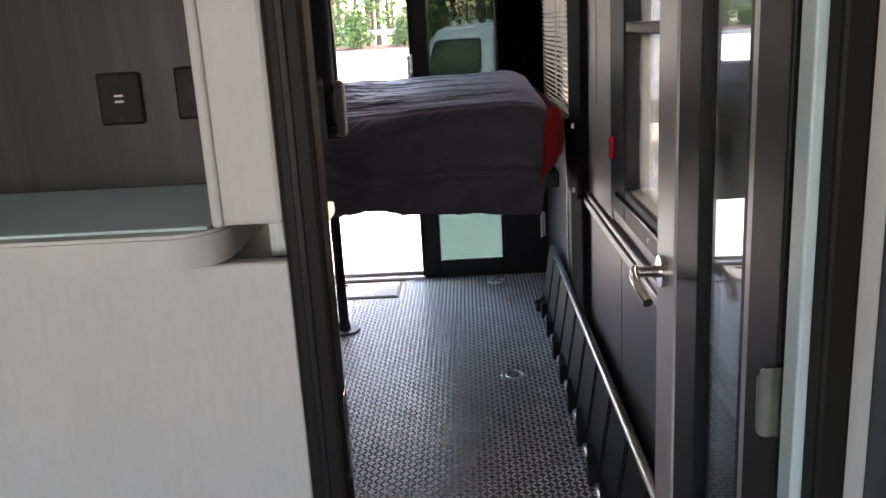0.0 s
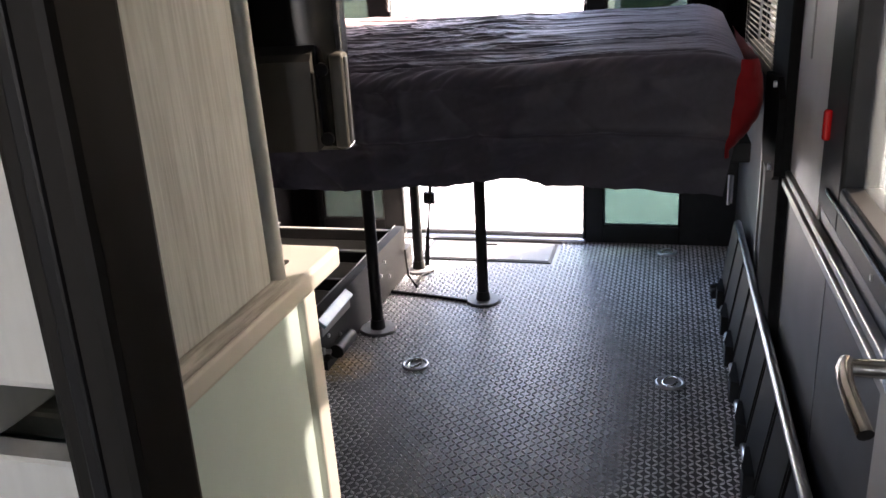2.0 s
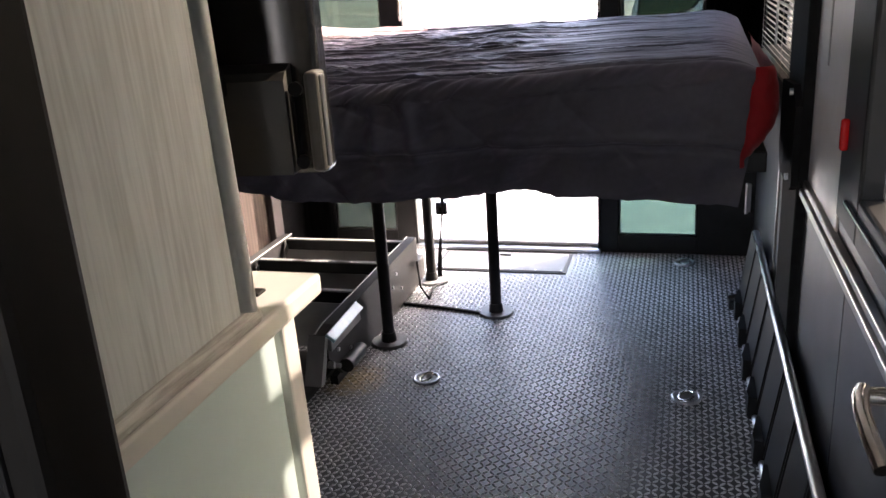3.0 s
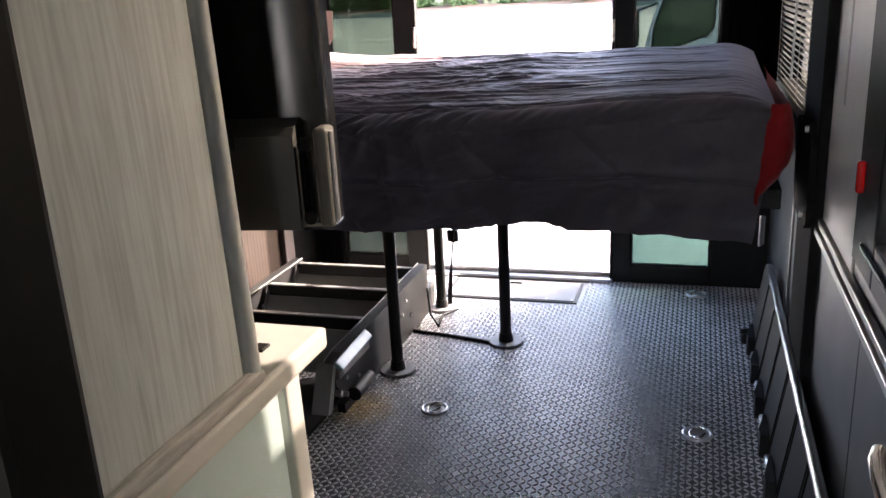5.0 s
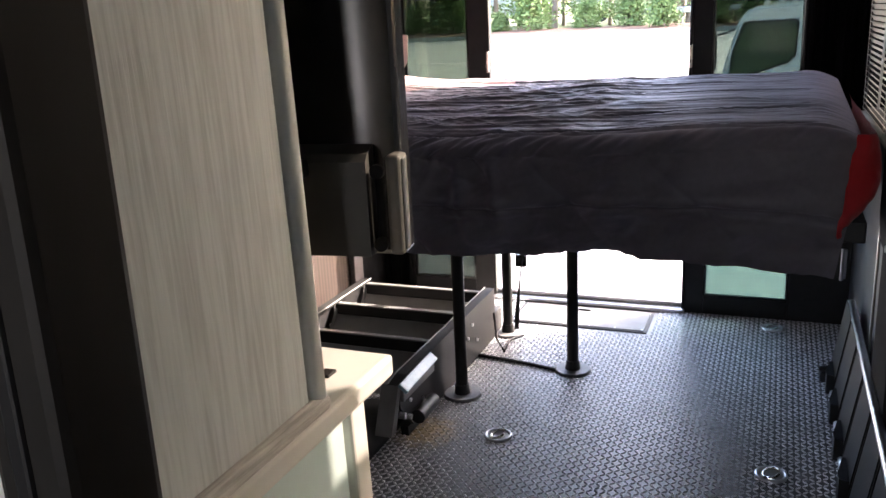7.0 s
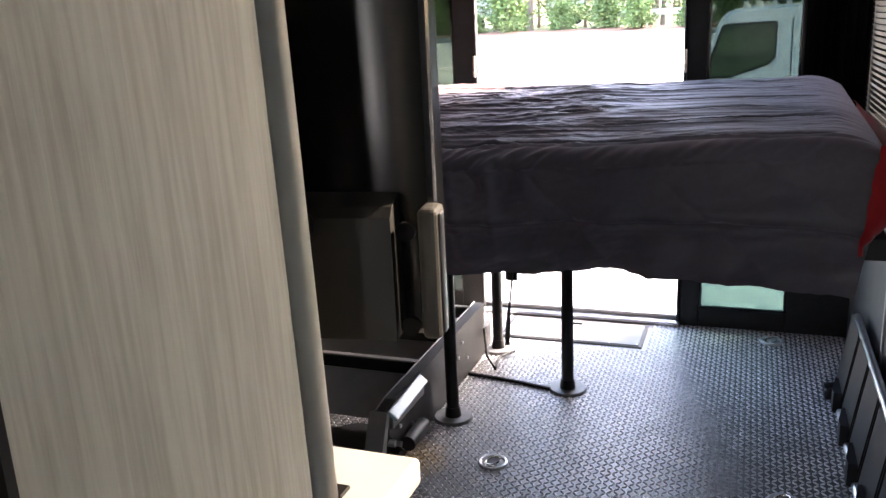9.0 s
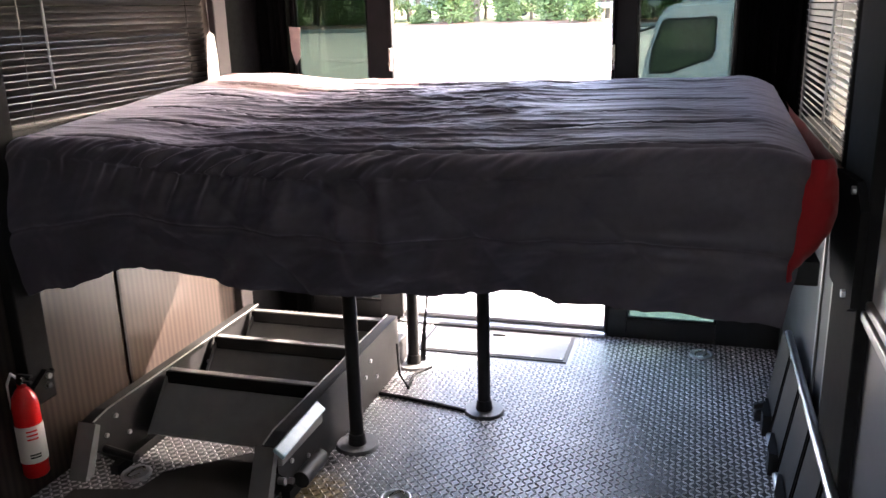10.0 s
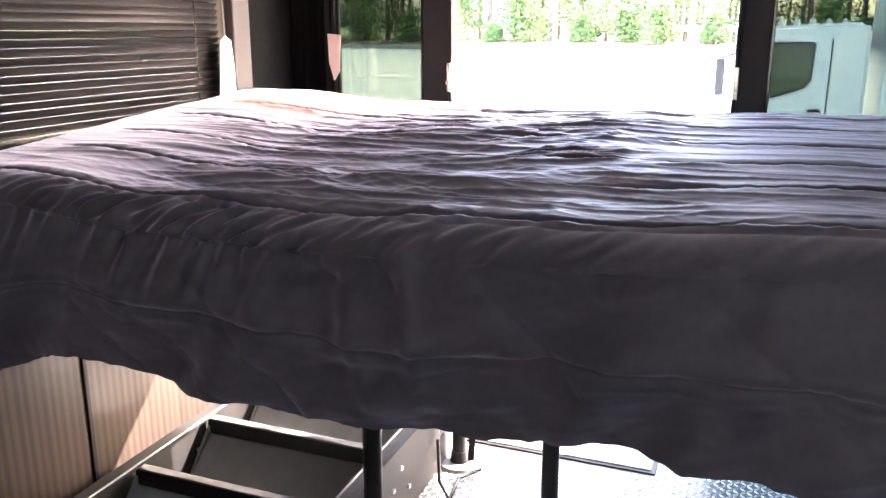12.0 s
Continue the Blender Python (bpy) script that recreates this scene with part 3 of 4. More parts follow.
wt = tagged(part("worktop", bm, M_top), "cream laminate worktop with a square corner", "worktop")
wt.matrix_basis = GALLEY
part("wood_chip", bx(-0.249, -0.237, 1.068, 1.083, 1.157, 1.160, 0.001, 1), M_bronze, wt, "small dark chip")

bm = bmesh.new()
out = [(-1.25, 0.70), (-0.322, 0.70)] + [(-0.322 + 0.06 * math.sin(radians(a)), 0.76 - 0.06 * math.cos(radians(a))) for a in range(15, 91, 15)] + [(-0.262, 1.008), (-1.25, 1.008)]
prism(bm, out, "z", 1.172, 1.212)
bmesh.ops.bevel(bm, geom=[e for e in bm.edges if abs(e.verts[0].co.z - e.verts[1].co.z) < 1e-5], offset=0.004, segments=2, affect="EDGES")
nc = thing("niche_counter", "white rounded-corner counter with a greyer top below the niche", "counter")
nc.matrix_basis = GALLEY
part("counter_slab", bm, M_white, nc, "white rounded edge", smooth=40)
part("counter_top", bx(-1.24, -0.281, 0.722, 1.006, 1.2125, 1.2165, 0.001, 1), M_plain, nc, "pale grey laminate top")

tall = thing("wall_cabinet", "whitewashed oak cabinet with an open niche, standing on the worktop", "cabinet")
tall.matrix_basis = LEAN
part("end_panel", bx(-0.232, -0.213, 0.797, 0.9985, 1.158, ZC - 0.02, 0.002, 1), M_grain, tall, "whitewashed oak end panel")
part("corner_moulding", cyl((-0.2148, 1.009, 1.162), (-0.2148, 1.009, ZC - 0.02), 0.009, seg=18), M_round, tall, "rounded oak corner moulding", smooth=40)
part("base_moulding", bx(-0.225, -0.204, 0.797, 1.018, 1.158, 1.172, 0.006, 3), M_mould, tall, "streaked oak base moulding")
part("back_panel", bx(-1.237, -0.235, 1.011, 1.028, 1.202, ZC - 0.02), M_niche, tall, "dark stripe-board niche back")
part("top_board", bx(-1.237, -0.235, 0.797, 1.008, 1.886, 1.908), M_white, tall)


def outlet(x, z, label, holes):
    o = thing("wall_outlet", label, "outlet", "niche outlets")
    o.matrix_basis = GALLEY
    part("cover_plate", bx(x - 0.031, x + 0.031, 1.003, 1.011, z - 0.036, z + 0.036, 0.004), M_bronze, o, "dark brown cover plate")
    for dz in (-0.028, 0.028):
        part("plate_screw", cyl((x, 1, z + dz), (x, 1.003, z + dz), 0.004, seg=10), M_black, o)
    if holes:
        for dz in (-0.005, 0.003):
            part("contact_slot", bx(x - 0.006, x + 0.006, 1, 1.003, z + dz, z + dz + 0.003), M_label, o, "pale contact slot")
    else:
        part("round_socket", cyl((x, 0.995, z), (x, 1.003, z), 0.014, seg=18), M_black, o, "black round socket")
    return o


outlet(-0.472, 1.342, "dark brown square data outlet on the niche back", True)
outlet(-0.362, 1.345, "dark brown round socket on the niche back", False)

# television hung behind the wall cabinet, screen to the bed
tv = thing("television", "black television seen from its back, hung behind the wall cabinet", "television")
tv.matrix_basis = pose(-0.197, 1.163, 0.112, 0, 0, 8)
part("panel", bx(-0.56, -0.006, -0.005, 0.025, 1.155, 1.62, 0.005), M_gloss_black, tv, "gloss black screen panel")
bmt = bmesh.new()
prism(bmt, [(-0.028, 1.160), (-0.005, 1.160), (-0.005, 1.252), (-0.022, 1.246), (-0.028, 1.240)], "x", -0.53, -0.03)
part("electronics_cover", bmt, M_tv_back, tv, "thicker matt lower back cover")
part("edge_strip", bx(-0.013, 0.0, -0.03, -0.006, 1.162, 1.246, 0.004, 3), M_strip, tv, "grey-brown lower edge strip")
part("edge_line", bx(0.0, 0.002, -0.026, -0.018, 1.166, 1.243, 0.0008, 1), M_alu, tv, "thin bright metal edge")
for z in (1.172, 1.233):
    part("back_screw", cyl((-0.019, -0.034, z), (-0.019, -0.029, z), 0.006, seg=12), M_black, tv)
part("wall_bracket", bx(-0.40, -0.078, -0.05, -0.028, 1.228, 1.244, 0.004, 3), M_black, tv, "black wall bracket")

# ---- bed ----
BX0, BX1, BY0, BY1 = -1.895, 0.30, 2.94, 4.20
bed = thing("lift_bed", "raised bed platform with mattress carried on lift posts", "bed")
part("platform", bx(BX0 + 0.04, BX1 + 0.03, BY0 + 0.05, BY1 - 0.05, 0.82, 0.88, 0.004), M_black, bed, "black steel platform")
part("mattress", bx(BX0 + 0.03, BX1 - 0.02, BY0 + 0.04, BY1 - 0.02, 0.88, 1.09, 0.04, 4), M_cloth, bed, "mattress", smooth=50)


def lerp_table(x, table):
    for (xa, va), (xb, vb) in zip(table, table[1:]):
        if x <= xb:
            t = max(0.0, (x - xa) / (xb - xa))
            t = t * t * (3 - 2 * t)
            return va + (vb - va) * t
    return table[-1][1]


HEM = [(-1.9, 0.655), (-1.76, 0.69), (-1.48, 0.77), (-1.2, 0.74), (-1.0, 0.72), (-0.63, 0.74), (-0.42, 0.77), (-0.12, 0.75), (0.26, 0.73)]
EDGE = [(-1.9, 1.135), (-1.65, 1.135), (-1.25, 1.105), (-0.95, 1.10), (-0.45, 1.115), (0.0, 1.14), (0.3, 1.15)]


def comforter():
    """Draped quilt: a sheet over the top, rounded at the front edge and hanging to an uneven hem."""
    nx, ntop, nedge, ndrop = 440, 370, 16, 80
    R = 0.055
    verts, faces = [], []
    seams = (3.015, 3.25, 3.46, 3.69, 3.92, 4.11)
    rows = ntop + nedge + ndrop
    for j in range(rows + 1):
        for i in range(nx + 1):
            x = BX0 + (BX1 - BX0) * i / nx
            ze = lerp_table(x, EDGE)
            zh = lerp_table(x, HEM) + 0.006 * noise.noise((x * 14, 0, 3)) + 0.004 * noise.noise((x * 40, 0, 8))
            yb = BY1 + 0.01
            yf = BY0 + R + 0.02 * noise.noise((x * 1.3, 4, 0))
            side = min(1.0, (BX1 - x) / 0.13, (x - BX0) / 0.05)
            fall = (0.04 if x > -0.8 else 0.012) * (1 - side) ** 2
            if j <= ntop:
                f = j / ntop
                y = yb + (yf - yb) * f
                d = (y - yf) / (yb - yf)
                z = ze + (0.09 - 0.032 * min(1.0, max(0.0, (x + 0.9) / 0.9))) * d ** 0.9
                ang = math.pi / 2
                # creases that mostly run across the bed, strongest left of the middle
                mid = math.exp(-((x + 0.9) / 0.75) ** 2)
                amp = 0.2 + 0.95 * mid
                sl = 0.5 * x * mid
                w = noise.fractal((x * 1.5 + 0.35 * y, y * 8.0 + sl, 1.7), 1.0, 2.1, 3)
                bump = 0.010 * amp * w + 0.014 * noise.noise((x * 1.1, y * 1.4, 9))
                r0 = 1 - abs(noise.noise((x * 1.9 + 0.8 * y, y * 15.0 + 1.4 * sl, 31)))
                r1 = 1 - abs(noise.noise((x * 4.6 - 1.2 * y, y * 26.0 - 4.5 * x, 37)))
                r2 = 1 - abs(noise.noise((x * 8.0 + 2.0 * y, y * 40.0 + 8.0 * x, 43)))
                p0 = min(1.0, max(0.0, noise.noise((x * 1.4, y * 2.0, 41)) + 0.55))
                p1 = min(1.0, max(0.0, noise.noise((x * 2.1, y * 3.0, 47)) + 0.45))
                bump += amp * (0.012 * p0 * r0 ** 7 + 0.008 * p1 * r1 ** 6 + 0.003 * p0 * r2 ** 4)
                # quilting seams
                for s in seams:
                    ss = s + 0.03 * noise.noise((x * 1.5, s, 2))
                    dd = abs(y - ss)
                    if dd < 0.06 and -1.78 < x < 0.2:
                        ends = min(1.0, (0.2 - x) / 0.1, (x + 1.78) / 0.1)
                        bump += -0.015 * ends * math.exp(-(dd / 0.006) ** 2) + 0.004 * ends * math.exp(-((dd - 0.028) / 0.016) ** 2)
                        bump += 0.0035 * math.exp(-(dd / 0.03) ** 2) * noise.noise((x * 45, s, 0))
                z += bump * min(1, 0.3 + side)
                verts.append((x, y, z - fall))
            elif j <= ntop + nedge:
                a = (j - ntop) / nedge * math.pi / 2
                puck = (0.004 + 0.024 * math.exp(-((x + 1.2) / 0.5) ** 2)) * noise.noise((x * 34 + 2 * a, a, 3)) + 0.012 * noise.noise((x * 7, a * 0.6, 6))
                verts.append((x, yf - math.sin(a) * (R + puck), ze - R + math.cos(a) * R - fall + puck * 0.5))
            else:
                f = (j - ntop - nedge) / ndrop
                z0 = ze - R - fall
                z = z0 + (zh - z0) * f
                mid = math.exp(-((x + 0.75) / 0.6) ** 2)
                y = yf - R
                y += (0.016 + 0.06 * f) * noise.noise((x * 6.5 + 1.1 * f, f * 0.8, 11)) * (0.35 + mid)
                y += 0.05 * (1 - f) ** 4 * noise.noise((x * 26 + 3 * f, f * 2, 13)) * (0.12 + math.exp(-((x + 1.3) / 0.35) ** 2))
                y += -0.022 * math.sin(f * math.pi) + 0.016 * noise.noise((x * 3 + 2 * f, f * 4, 21))
                y += 0.005 * noise.fractal((x * 9 + 5 * f, f * 4 - 2 * x, 17), 1.0, 2.0, 3) * (0.4 + 0.8 * mid)
                y += 0.009 * (1 - abs(noise.noise((x * 5.0 - 2.2 * f, f * 0.9, 51)))) ** 6 * (0.25 + mid)
                # deep hanging folds near the middle
                for xc, wide, deep in ((-1.0, 0.035, 0.012), (-0.82, 0.03, 0.02), (-0.7, 0.026, 0.018), (-0.56, 0.04, 0.012)):
                    u = (x - xc - 0.07 * (f - 0.5)) / wide
                    y -= deep * math.sin(math.pi * min(1.0, 0.12 + f)) ** 0.7 * math.exp(-u * u)
                seam = 0.5 + 0.06 * noise.noise((x * 1.2, 0, 5))
                y += 0.007 * math.exp(-((f - seam) / 0.014) ** 2) - 0.004 * math.exp(-((abs(f - seam) - 0.06) / 0.035) ** 2)
                verts.append((x - 0.045 * f * max(0, (x + 0.3) / 0.6), y, z))
    w = nx + 1
    for j in range(rows):
        for i in range(nx):
            a = j * w + i
            faces.append((a, a + 1, a + w + 1, a + w))
    me = bpy.data.meshes.new("comforter")
    me.from_pydata(verts, [], faces)
    me.materials.append(M_cloth)
    me.materials.append(M_pink_sunlit)
    for p in me.polygons:
        p.use_smooth = True
        c = p.center
        # rear corner in pale pink: the washed-out look of sunlit cloth, painted in
        if c.y > 3.95 + 0.12 * math.sin(c.x * 5) and c.x < -1.05 + 0.16 * noise.noise((c.y * 6, 0, 0)) and c.x > -1.86:
            p.material_index = 1
    ob = new("comforter", me)
    return tagged(ob, "rumpled charcoal quilted comforter with red lining draped over the bed", "comforter")


cf = comforter()
# red lining that bulges out at the bed's end
bm = bmesh.new()
grid = []
for j in range(31):
    f = j / 30
    z = 1.13 - 0.28 * f
    xl = BX1 - 0.02 - 0.028 * f
    bulge = 0.02 + 0.062 * math.sin(math.pi * min(1, 0.12 + f * 0.95)) ** 0.8
    row = []
    for i in range(34):
        if i < 12:
            a = i / 11 * math.pi / 2
            x, y = xl + bulge * math.sin(a), BY0 + 0.02 - 0.045 * math.cos(a)
        else:
            x, y = xl + bulge, BY0 + 0.02 + (i - 11) * 0.05
        n = 0.007 * noise.noise((y * 9, z * 14, 1)) + 0.004 * noise.noise((x * 60, z * 30, 3))
        row.append(bm.verts.new((x + n, y - n, z)))
    grid.append(row)
for a, b in zip(grid, grid[1:]):
    for i in range(33):
        bm.faces.new((a[i], a[i + 1], b[i + 1], b[i]))
bmesh.ops.solidify(bm, geom=bm.faces[:], thickness=0.006)
part("lining_end", bm, M_red, cf, "red cotton lining bulging at the bed end", smooth=70)

# lift posts on both side walls
for x0, x1, ya, yb, z0, lab in ((XR - 0.035, XR, 2.93, 3.26, 0.13, "black steel bed-lift post fixed to the side wall"), (XL, XL + 0.045, 2.88, 2.985, 0.30, "black steel bed-lift post fixed to the side wall")):
    lp = thing("bed_lift_post", lab, "lift post", "bed lift posts")
    part("channel", bx(x0, x1, ya, yb, z0, 2.2, 0.005), M_matt, lp)
    s = -1 if x1 == XR else 1
    xi = x0 if s < 0 else x1
    zb = 0.78 if s < 0 else 0.33
    hb = 0.29 if s < 0 else 0.08
    yo = yb if s < 0 else ya + 0.09
    pl = part("bracket_plate", prism(bmesh.new(), [(ya - 0.02, zb + 0.02), (ya + 0.02, zb), (yo - 0.05, zb), (yo, zb + 0.07), (yo, zb + hb - 0.02), (ya + 0.06, zb + hb), (ya - 0.02, zb + hb - 0.05)], "x", xi, xi + s * 0.018), M_matt, lp, "black bracket plate")
    for yo2, zo in ((0.055, 0.03), (0.06, hb - 0.02)):
        part("bracket_bolt", cyl((xi + s * 0.018, ya + yo2, zb + zo), (xi + s * 0.027, ya + yo2, zb + zo), 0.010, seg=6), M_alu, pl)

# pedestal posts
for (x, y) in ((-1.034, 3.409), (-0.664, 3.763), (-1.059, 4.112)):
    pp = thing("pedestal_post", "black round pedestal post with a flat floor flange", "post", "pedestal posts")
    part("tube", cyl((x, y, 0.012), (x, y, 0.82), 0.024, seg=24), M_black, pp, smooth=40)
    part("flange", cyl((x, y, 0.0), (x, y, 0.012), 0.078, 0.072, seg=36), M_plate, pp, "round dark floor flange", smooth=30)
    part("collar", cyl((x, y, 0.012), (x, y, 0.05), 0.032, 0.027, seg=24), M_black, pp, smooth=40)

# strap hanging by the rear post
st = thing("tie_strap", "black webbing strap with a buckle hanging from the bed", "strap")
bm = bmesh.new()
prev = None
for i in range(30):
    f = i / 29
    z = 0.82 - 0.78 * f
    x = -0.975 + 0.012 * math.sin(f * 5) - 0.045 * max(0, f - 0.55) ** 1.2
    tw = 0.9 * math.sin(f * 7)
    a = bm.verts.new((x - 0.011 * math.cos(tw), 4.07 - 0.011 * math.sin(tw), z))
    b = bm.verts.new((x + 0.011 * math.cos(tw), 4.07 + 0.011 * math.sin(tw), z))
    if prev:
        bm.faces.new((prev[0], prev[1], b, a))
    prev = (a, b)
bmesh.ops.solidify(bm, geom=bm.faces[:], thickness=0.002)
part("webbing", bm, M_black, st)
part("buckle", bx(-1.005, -0.9505, 4.069, 4.095, 0.3483, 0.4063, 0.006), M_gloss_black, st, "black cam buckle")

# ---- stowed ladder along the side wall ----
lad = thing("stowed_ladder", "aluminium bed ladder with black treads lying along the side wall", "ladder")
part("rail", cyl((0.347, 1.6, 0.018), (0.345, 3.93, 0.018), 0.014, seg=16), M_alu, lad, smooth=40)
part("rail", cyl((0.392, 1.6, 0.335), (0.398, 3.98, 0.322), 0.014, seg=16), M_alu, lad, smooth=40)
for i in range(9):
    y = 1.68 + 0.262 * i
    zt = 0.325
    bm = bmesh.new()
    prism(bm, [(0.338, 0.02), (0.376, 0.012), (0.414, zt - 0.02), (0.384, zt + 0.01)], "y", y, y + 0.225)
    bmesh.ops.bevel(bm, geom=bm.edges[:], offset=0.005, segments=2, affect="EDGES")
    tr = part("tread", bm, M_black, lad, "black moulded tread")
    part("tread_lug", prism(bmesh.new(), [(0.345, y), (0.345, y + 0.15), (0.335, y + 0.15), (0.316, y + 0.05), (0.318, y + 0.01)], "z", 0.012, 0.09), M_black, tr)
part("foot", bx(0.3, 0.375, 3.907, 3.994, 0.0, 0.044, 0.012, 3), M_black, lad, "black rubber foot")
part("hook", cyl((0.3, 3.942, 0.044), (0.345, 3.942, 0.058), 0.010, seg=12), M_black, lad)

# ---- folding entry step stored on the floor ----
sx0, sx1 = -1.765, -1.105
step = thing("folding_step", "grey metal folding entry steps stored flat on the floor", "entry steps")


def side_rail(x, s):
    bm = bmesh.new()
    prism(bm, [(2.95, 0.15), (3.06, 0.035), (4.02, 0.035), (4.02, 0.253), (3.02, 0.248), (2.95, 0.235)], "x", x, x + s * 0.012)
    prism(bm, [(2.95, 0.228), (3.02, 0.241), (4.02, 0.246), (4.02, 0.254), (3.02, 0.249), (2.95, 0.236)], "x", x, x - s * 0.035)
    r = part("side_rail", bm, M_black, step, "dark grey side rail with folded top flange")
    part("rail_edge", prism(bmesh.new(), [(2.95, 0.2365), (3.02, 0.2495), (4.02, 0.2545), (4.02, 0.2575), (3.02, 0.2525), (2.95, 0.2395)], "x", x - s * 0.030, x - s * 0.035), M_step, r, "thin bright flange edge")
    part("rail_end", prism(bmesh.new(), [(2.86, 0.08), (2.9, 0.08), (2.96, 0.225), (2.94, 0.24)], "x", x + s * 0.014, x - s * 0.05), M_step_dark, r, "bent grey end plate")
    for k in range(7):
        y = 2.98 + 0.055 * k + (0.45 if k > 3 else 0)
        z = 0.10 + 0.055 * (k % 3) * 0.8
        part("rivet", cyl((x - s * 0.008, y, z), (x + s * 0.018, y, z), 0.0075, seg=10), M_alu, r)
    return r


side_rail(sx1, 1)
side_rail(sx0, -1)
for i, y in enumerate((3.37, 3.70, 4.0)):
    bm = bmesh.new()
    box(bm, sx0 + 0.012, sx1 - 0.012, y - 0.008, y + 0.012, 0.18, 0.232, 0.004)
    t = part("tread_nosing", bm, M_black, step, "black tread nosing")
    part("nosing_edge", bx(sx0 + 0.014, sx1 - 0.014, y - 0.012, y + 0.016, 0.232, 0.238, 0.002), M_step_dark, t, "worn nosing edge")
    bm = bmesh.new()
    prism(bm, [(y - 0.006, 0.184), (y - 0.014, 0.184), (y - 0.15, 0.055), (y - 0.142, 0.050)], "x", sx0 + 0.02, sx1 - 0.02)
    part("riser_plate", bm, M_step, step, "sloping grey riser plate")
    part("gusset", prism(bmesh.new(), [(y - 0.15, 0.05), (y + 0.0, 0.05), (y + 0.0, 0.22)], "x", sx0 + 0.012, sx0 + 0.02), M_step, step, "triangular side gusset")
part("floor_runner", bx(sx0, sx0 + 0.03, 3.03, 4.029, 0.0, 0.035), M_black, step)
part("floor_runner", bx(sx1 - 0.03, sx1, 3.03, 4.029, 0.0, 0.035), M_black, step)
# black sheet laid over the treads to darken the floor where shadow falls
part("shadow_plate", prism(bmesh.new(), [(-1.58, 3.06), (-1.60, 2.95), (-1.80, 2.90), (-1.80, 2.60), (-1.16, 2.60), (-1.16, 3.24), (-1.36, 3.24)], "z", 0.004, 0.02), M_black, step, "flat black plate standing in for shadow on the floor")
part("pivot_bar", cyl((sx0, 3.022, 0.1015), (sx0 + 0.14, 2.993, 0.1016), 0.014, seg=12), M_black, step)
lv = part("lock_lever", bx(-0.02, 0.02, -0.17, 0.17, -0.007, 0.007, 0.004), M_blue, step, "blue-grey release lever")
lv.matrix_basis = pose(-1.055, 3.04, 0.255, -4, 40, 2)
part("lever_arm", bx(-1.098, -1.079, 2.954, 3.242, 0.172, 0.2175, 0.004), M_step_dark, step, "dark steel lever arm")
part("motor", cyl((-1.069, 3.042, 0.076), (-1.069, 3.19, 0.076), 0.027, seg=22), M_black, step, "black drive motor", smooth=40)
part("sticker", bx(-1.1, -1.096, 3.19, 3.216, 0.091, 0.1511, 0.001, 1), M_bluetag, step, "blue sticker")
for k in range(3):
    part("arm_bolt", cyl((-1.10, 2.96 + 0.05 * k, 0.12 - 0.03 * k), (-1.078, 2.96 + 0.05 * k, 0.12 - 0.03 * k), 0.010, seg=8), M_alu, step)
wire = bmesh.new()
tube(wire, [(-1.08, 3.97, 0.15), (-1.04, 3.88, 0.06), (-1.0, 3.86, 0.014), (-1.02, 4.0, 0.012), (-0.97, 4.08, 0.012)], 0.006)
part("cable", wire, M_black, step, "black cable", smooth=60)
crum = bmesh.new()
bmesh.ops.create_icosphere(crum, subdivisions=3, radius=0.06)
for v in crum.verts:
    v.co *= 1 + 0.5 * noise.noise(v.co * 30)
    v.co = Vector((v.co.x * 0.8 - 1.60, v.co.y * 0.6 + 4.09, v.co.z * 0.5 + 0.145))
tagged(part("crumpled_bag", crum, M_clear, smooth=20), "crumpled clear plastic bag on the steps", "plastic bag")
part("rear_ledge", bx(sx0, sx1, 4.02, 4.16, 0.0, 0.12, 0.006), M_black, step, "dark rear housing")

# ---- floor fittings ----
def tie_ring(x, y, r=0.045):
    t = thing("tie_down_ring", "recessed round steel tie-down ring in the floor", "tie-down ring", "floor tie-down rings")
    bm = bmesh.new()
    tube(bm, [(x + r * math.cos(a), y + r * math.sin(a), 0.005) for a in [2 * math.pi * k / 28 for k in range(29)]], 0.006, 8)
    part("rim", bm, M_alu, t, smooth=60)
    part("dish", cyl((x, y, 0.001), (x, y, 0.003), r, seg=28), M_hatch, t, "dark recessed dish")
    bm = bmesh.new()
    tube(bm, [(x + 0.55 * r * math.cos(a), y + 0.75 * r * math.sin(a), 0.010 + 0.006 * math.cos(a)) for a in [radians(20 + 320 * k / 20) for k in range(21)]], 0.0045, 8)
    part("ring", bm, M_chrome, t, smooth=60)
    part("clip", bx(x - 0.012, x + 0.012, y - 0.040, y - 0.022, 0.003, 0.012, 0.003), M_alu, t)
    return t


for p in ((-0.79, 3.12), (0.132, 3.12), (0.12, 4.48), (-1.68, 3.05)):
    tie_ring(*p)
hatch = thing("floor_hatch", "worn grey metal hatch plate with a dark seam", "floor hatch")
part("plate", bx(-1.084, -0.445, 4.278, 4.536, 0.0, 0.010, 0.003), M_plate, hatch)
part("seam", bx(-1.098, -0.43, 4.265, 4.549, 0.0, 0.006, 0.002), M_bronze, hatch, "dark rubber seam")
part("latch", bx(-0.8, -0.74, 4.484, 4.501, 0.009, 0.017, 0.003), M_bronze, hatch, "dark flush latch")
for k in range(6):
    part("plate_screw", cyl((-1.08 + 0.125 * k, 4.29, 0.010), (-1.08 + 0.125 * k, 4.29, 0.011), 0.004, seg=8), M_alu, hatch)
cord = bmesh.new()
tube(cord, [(-1.10, 3.80, 0.008), (-0.98, 3.785, 0.008), (-0.85, 3.765, 0.008), (-0.73, 3.735, 0.008)], 0.008)
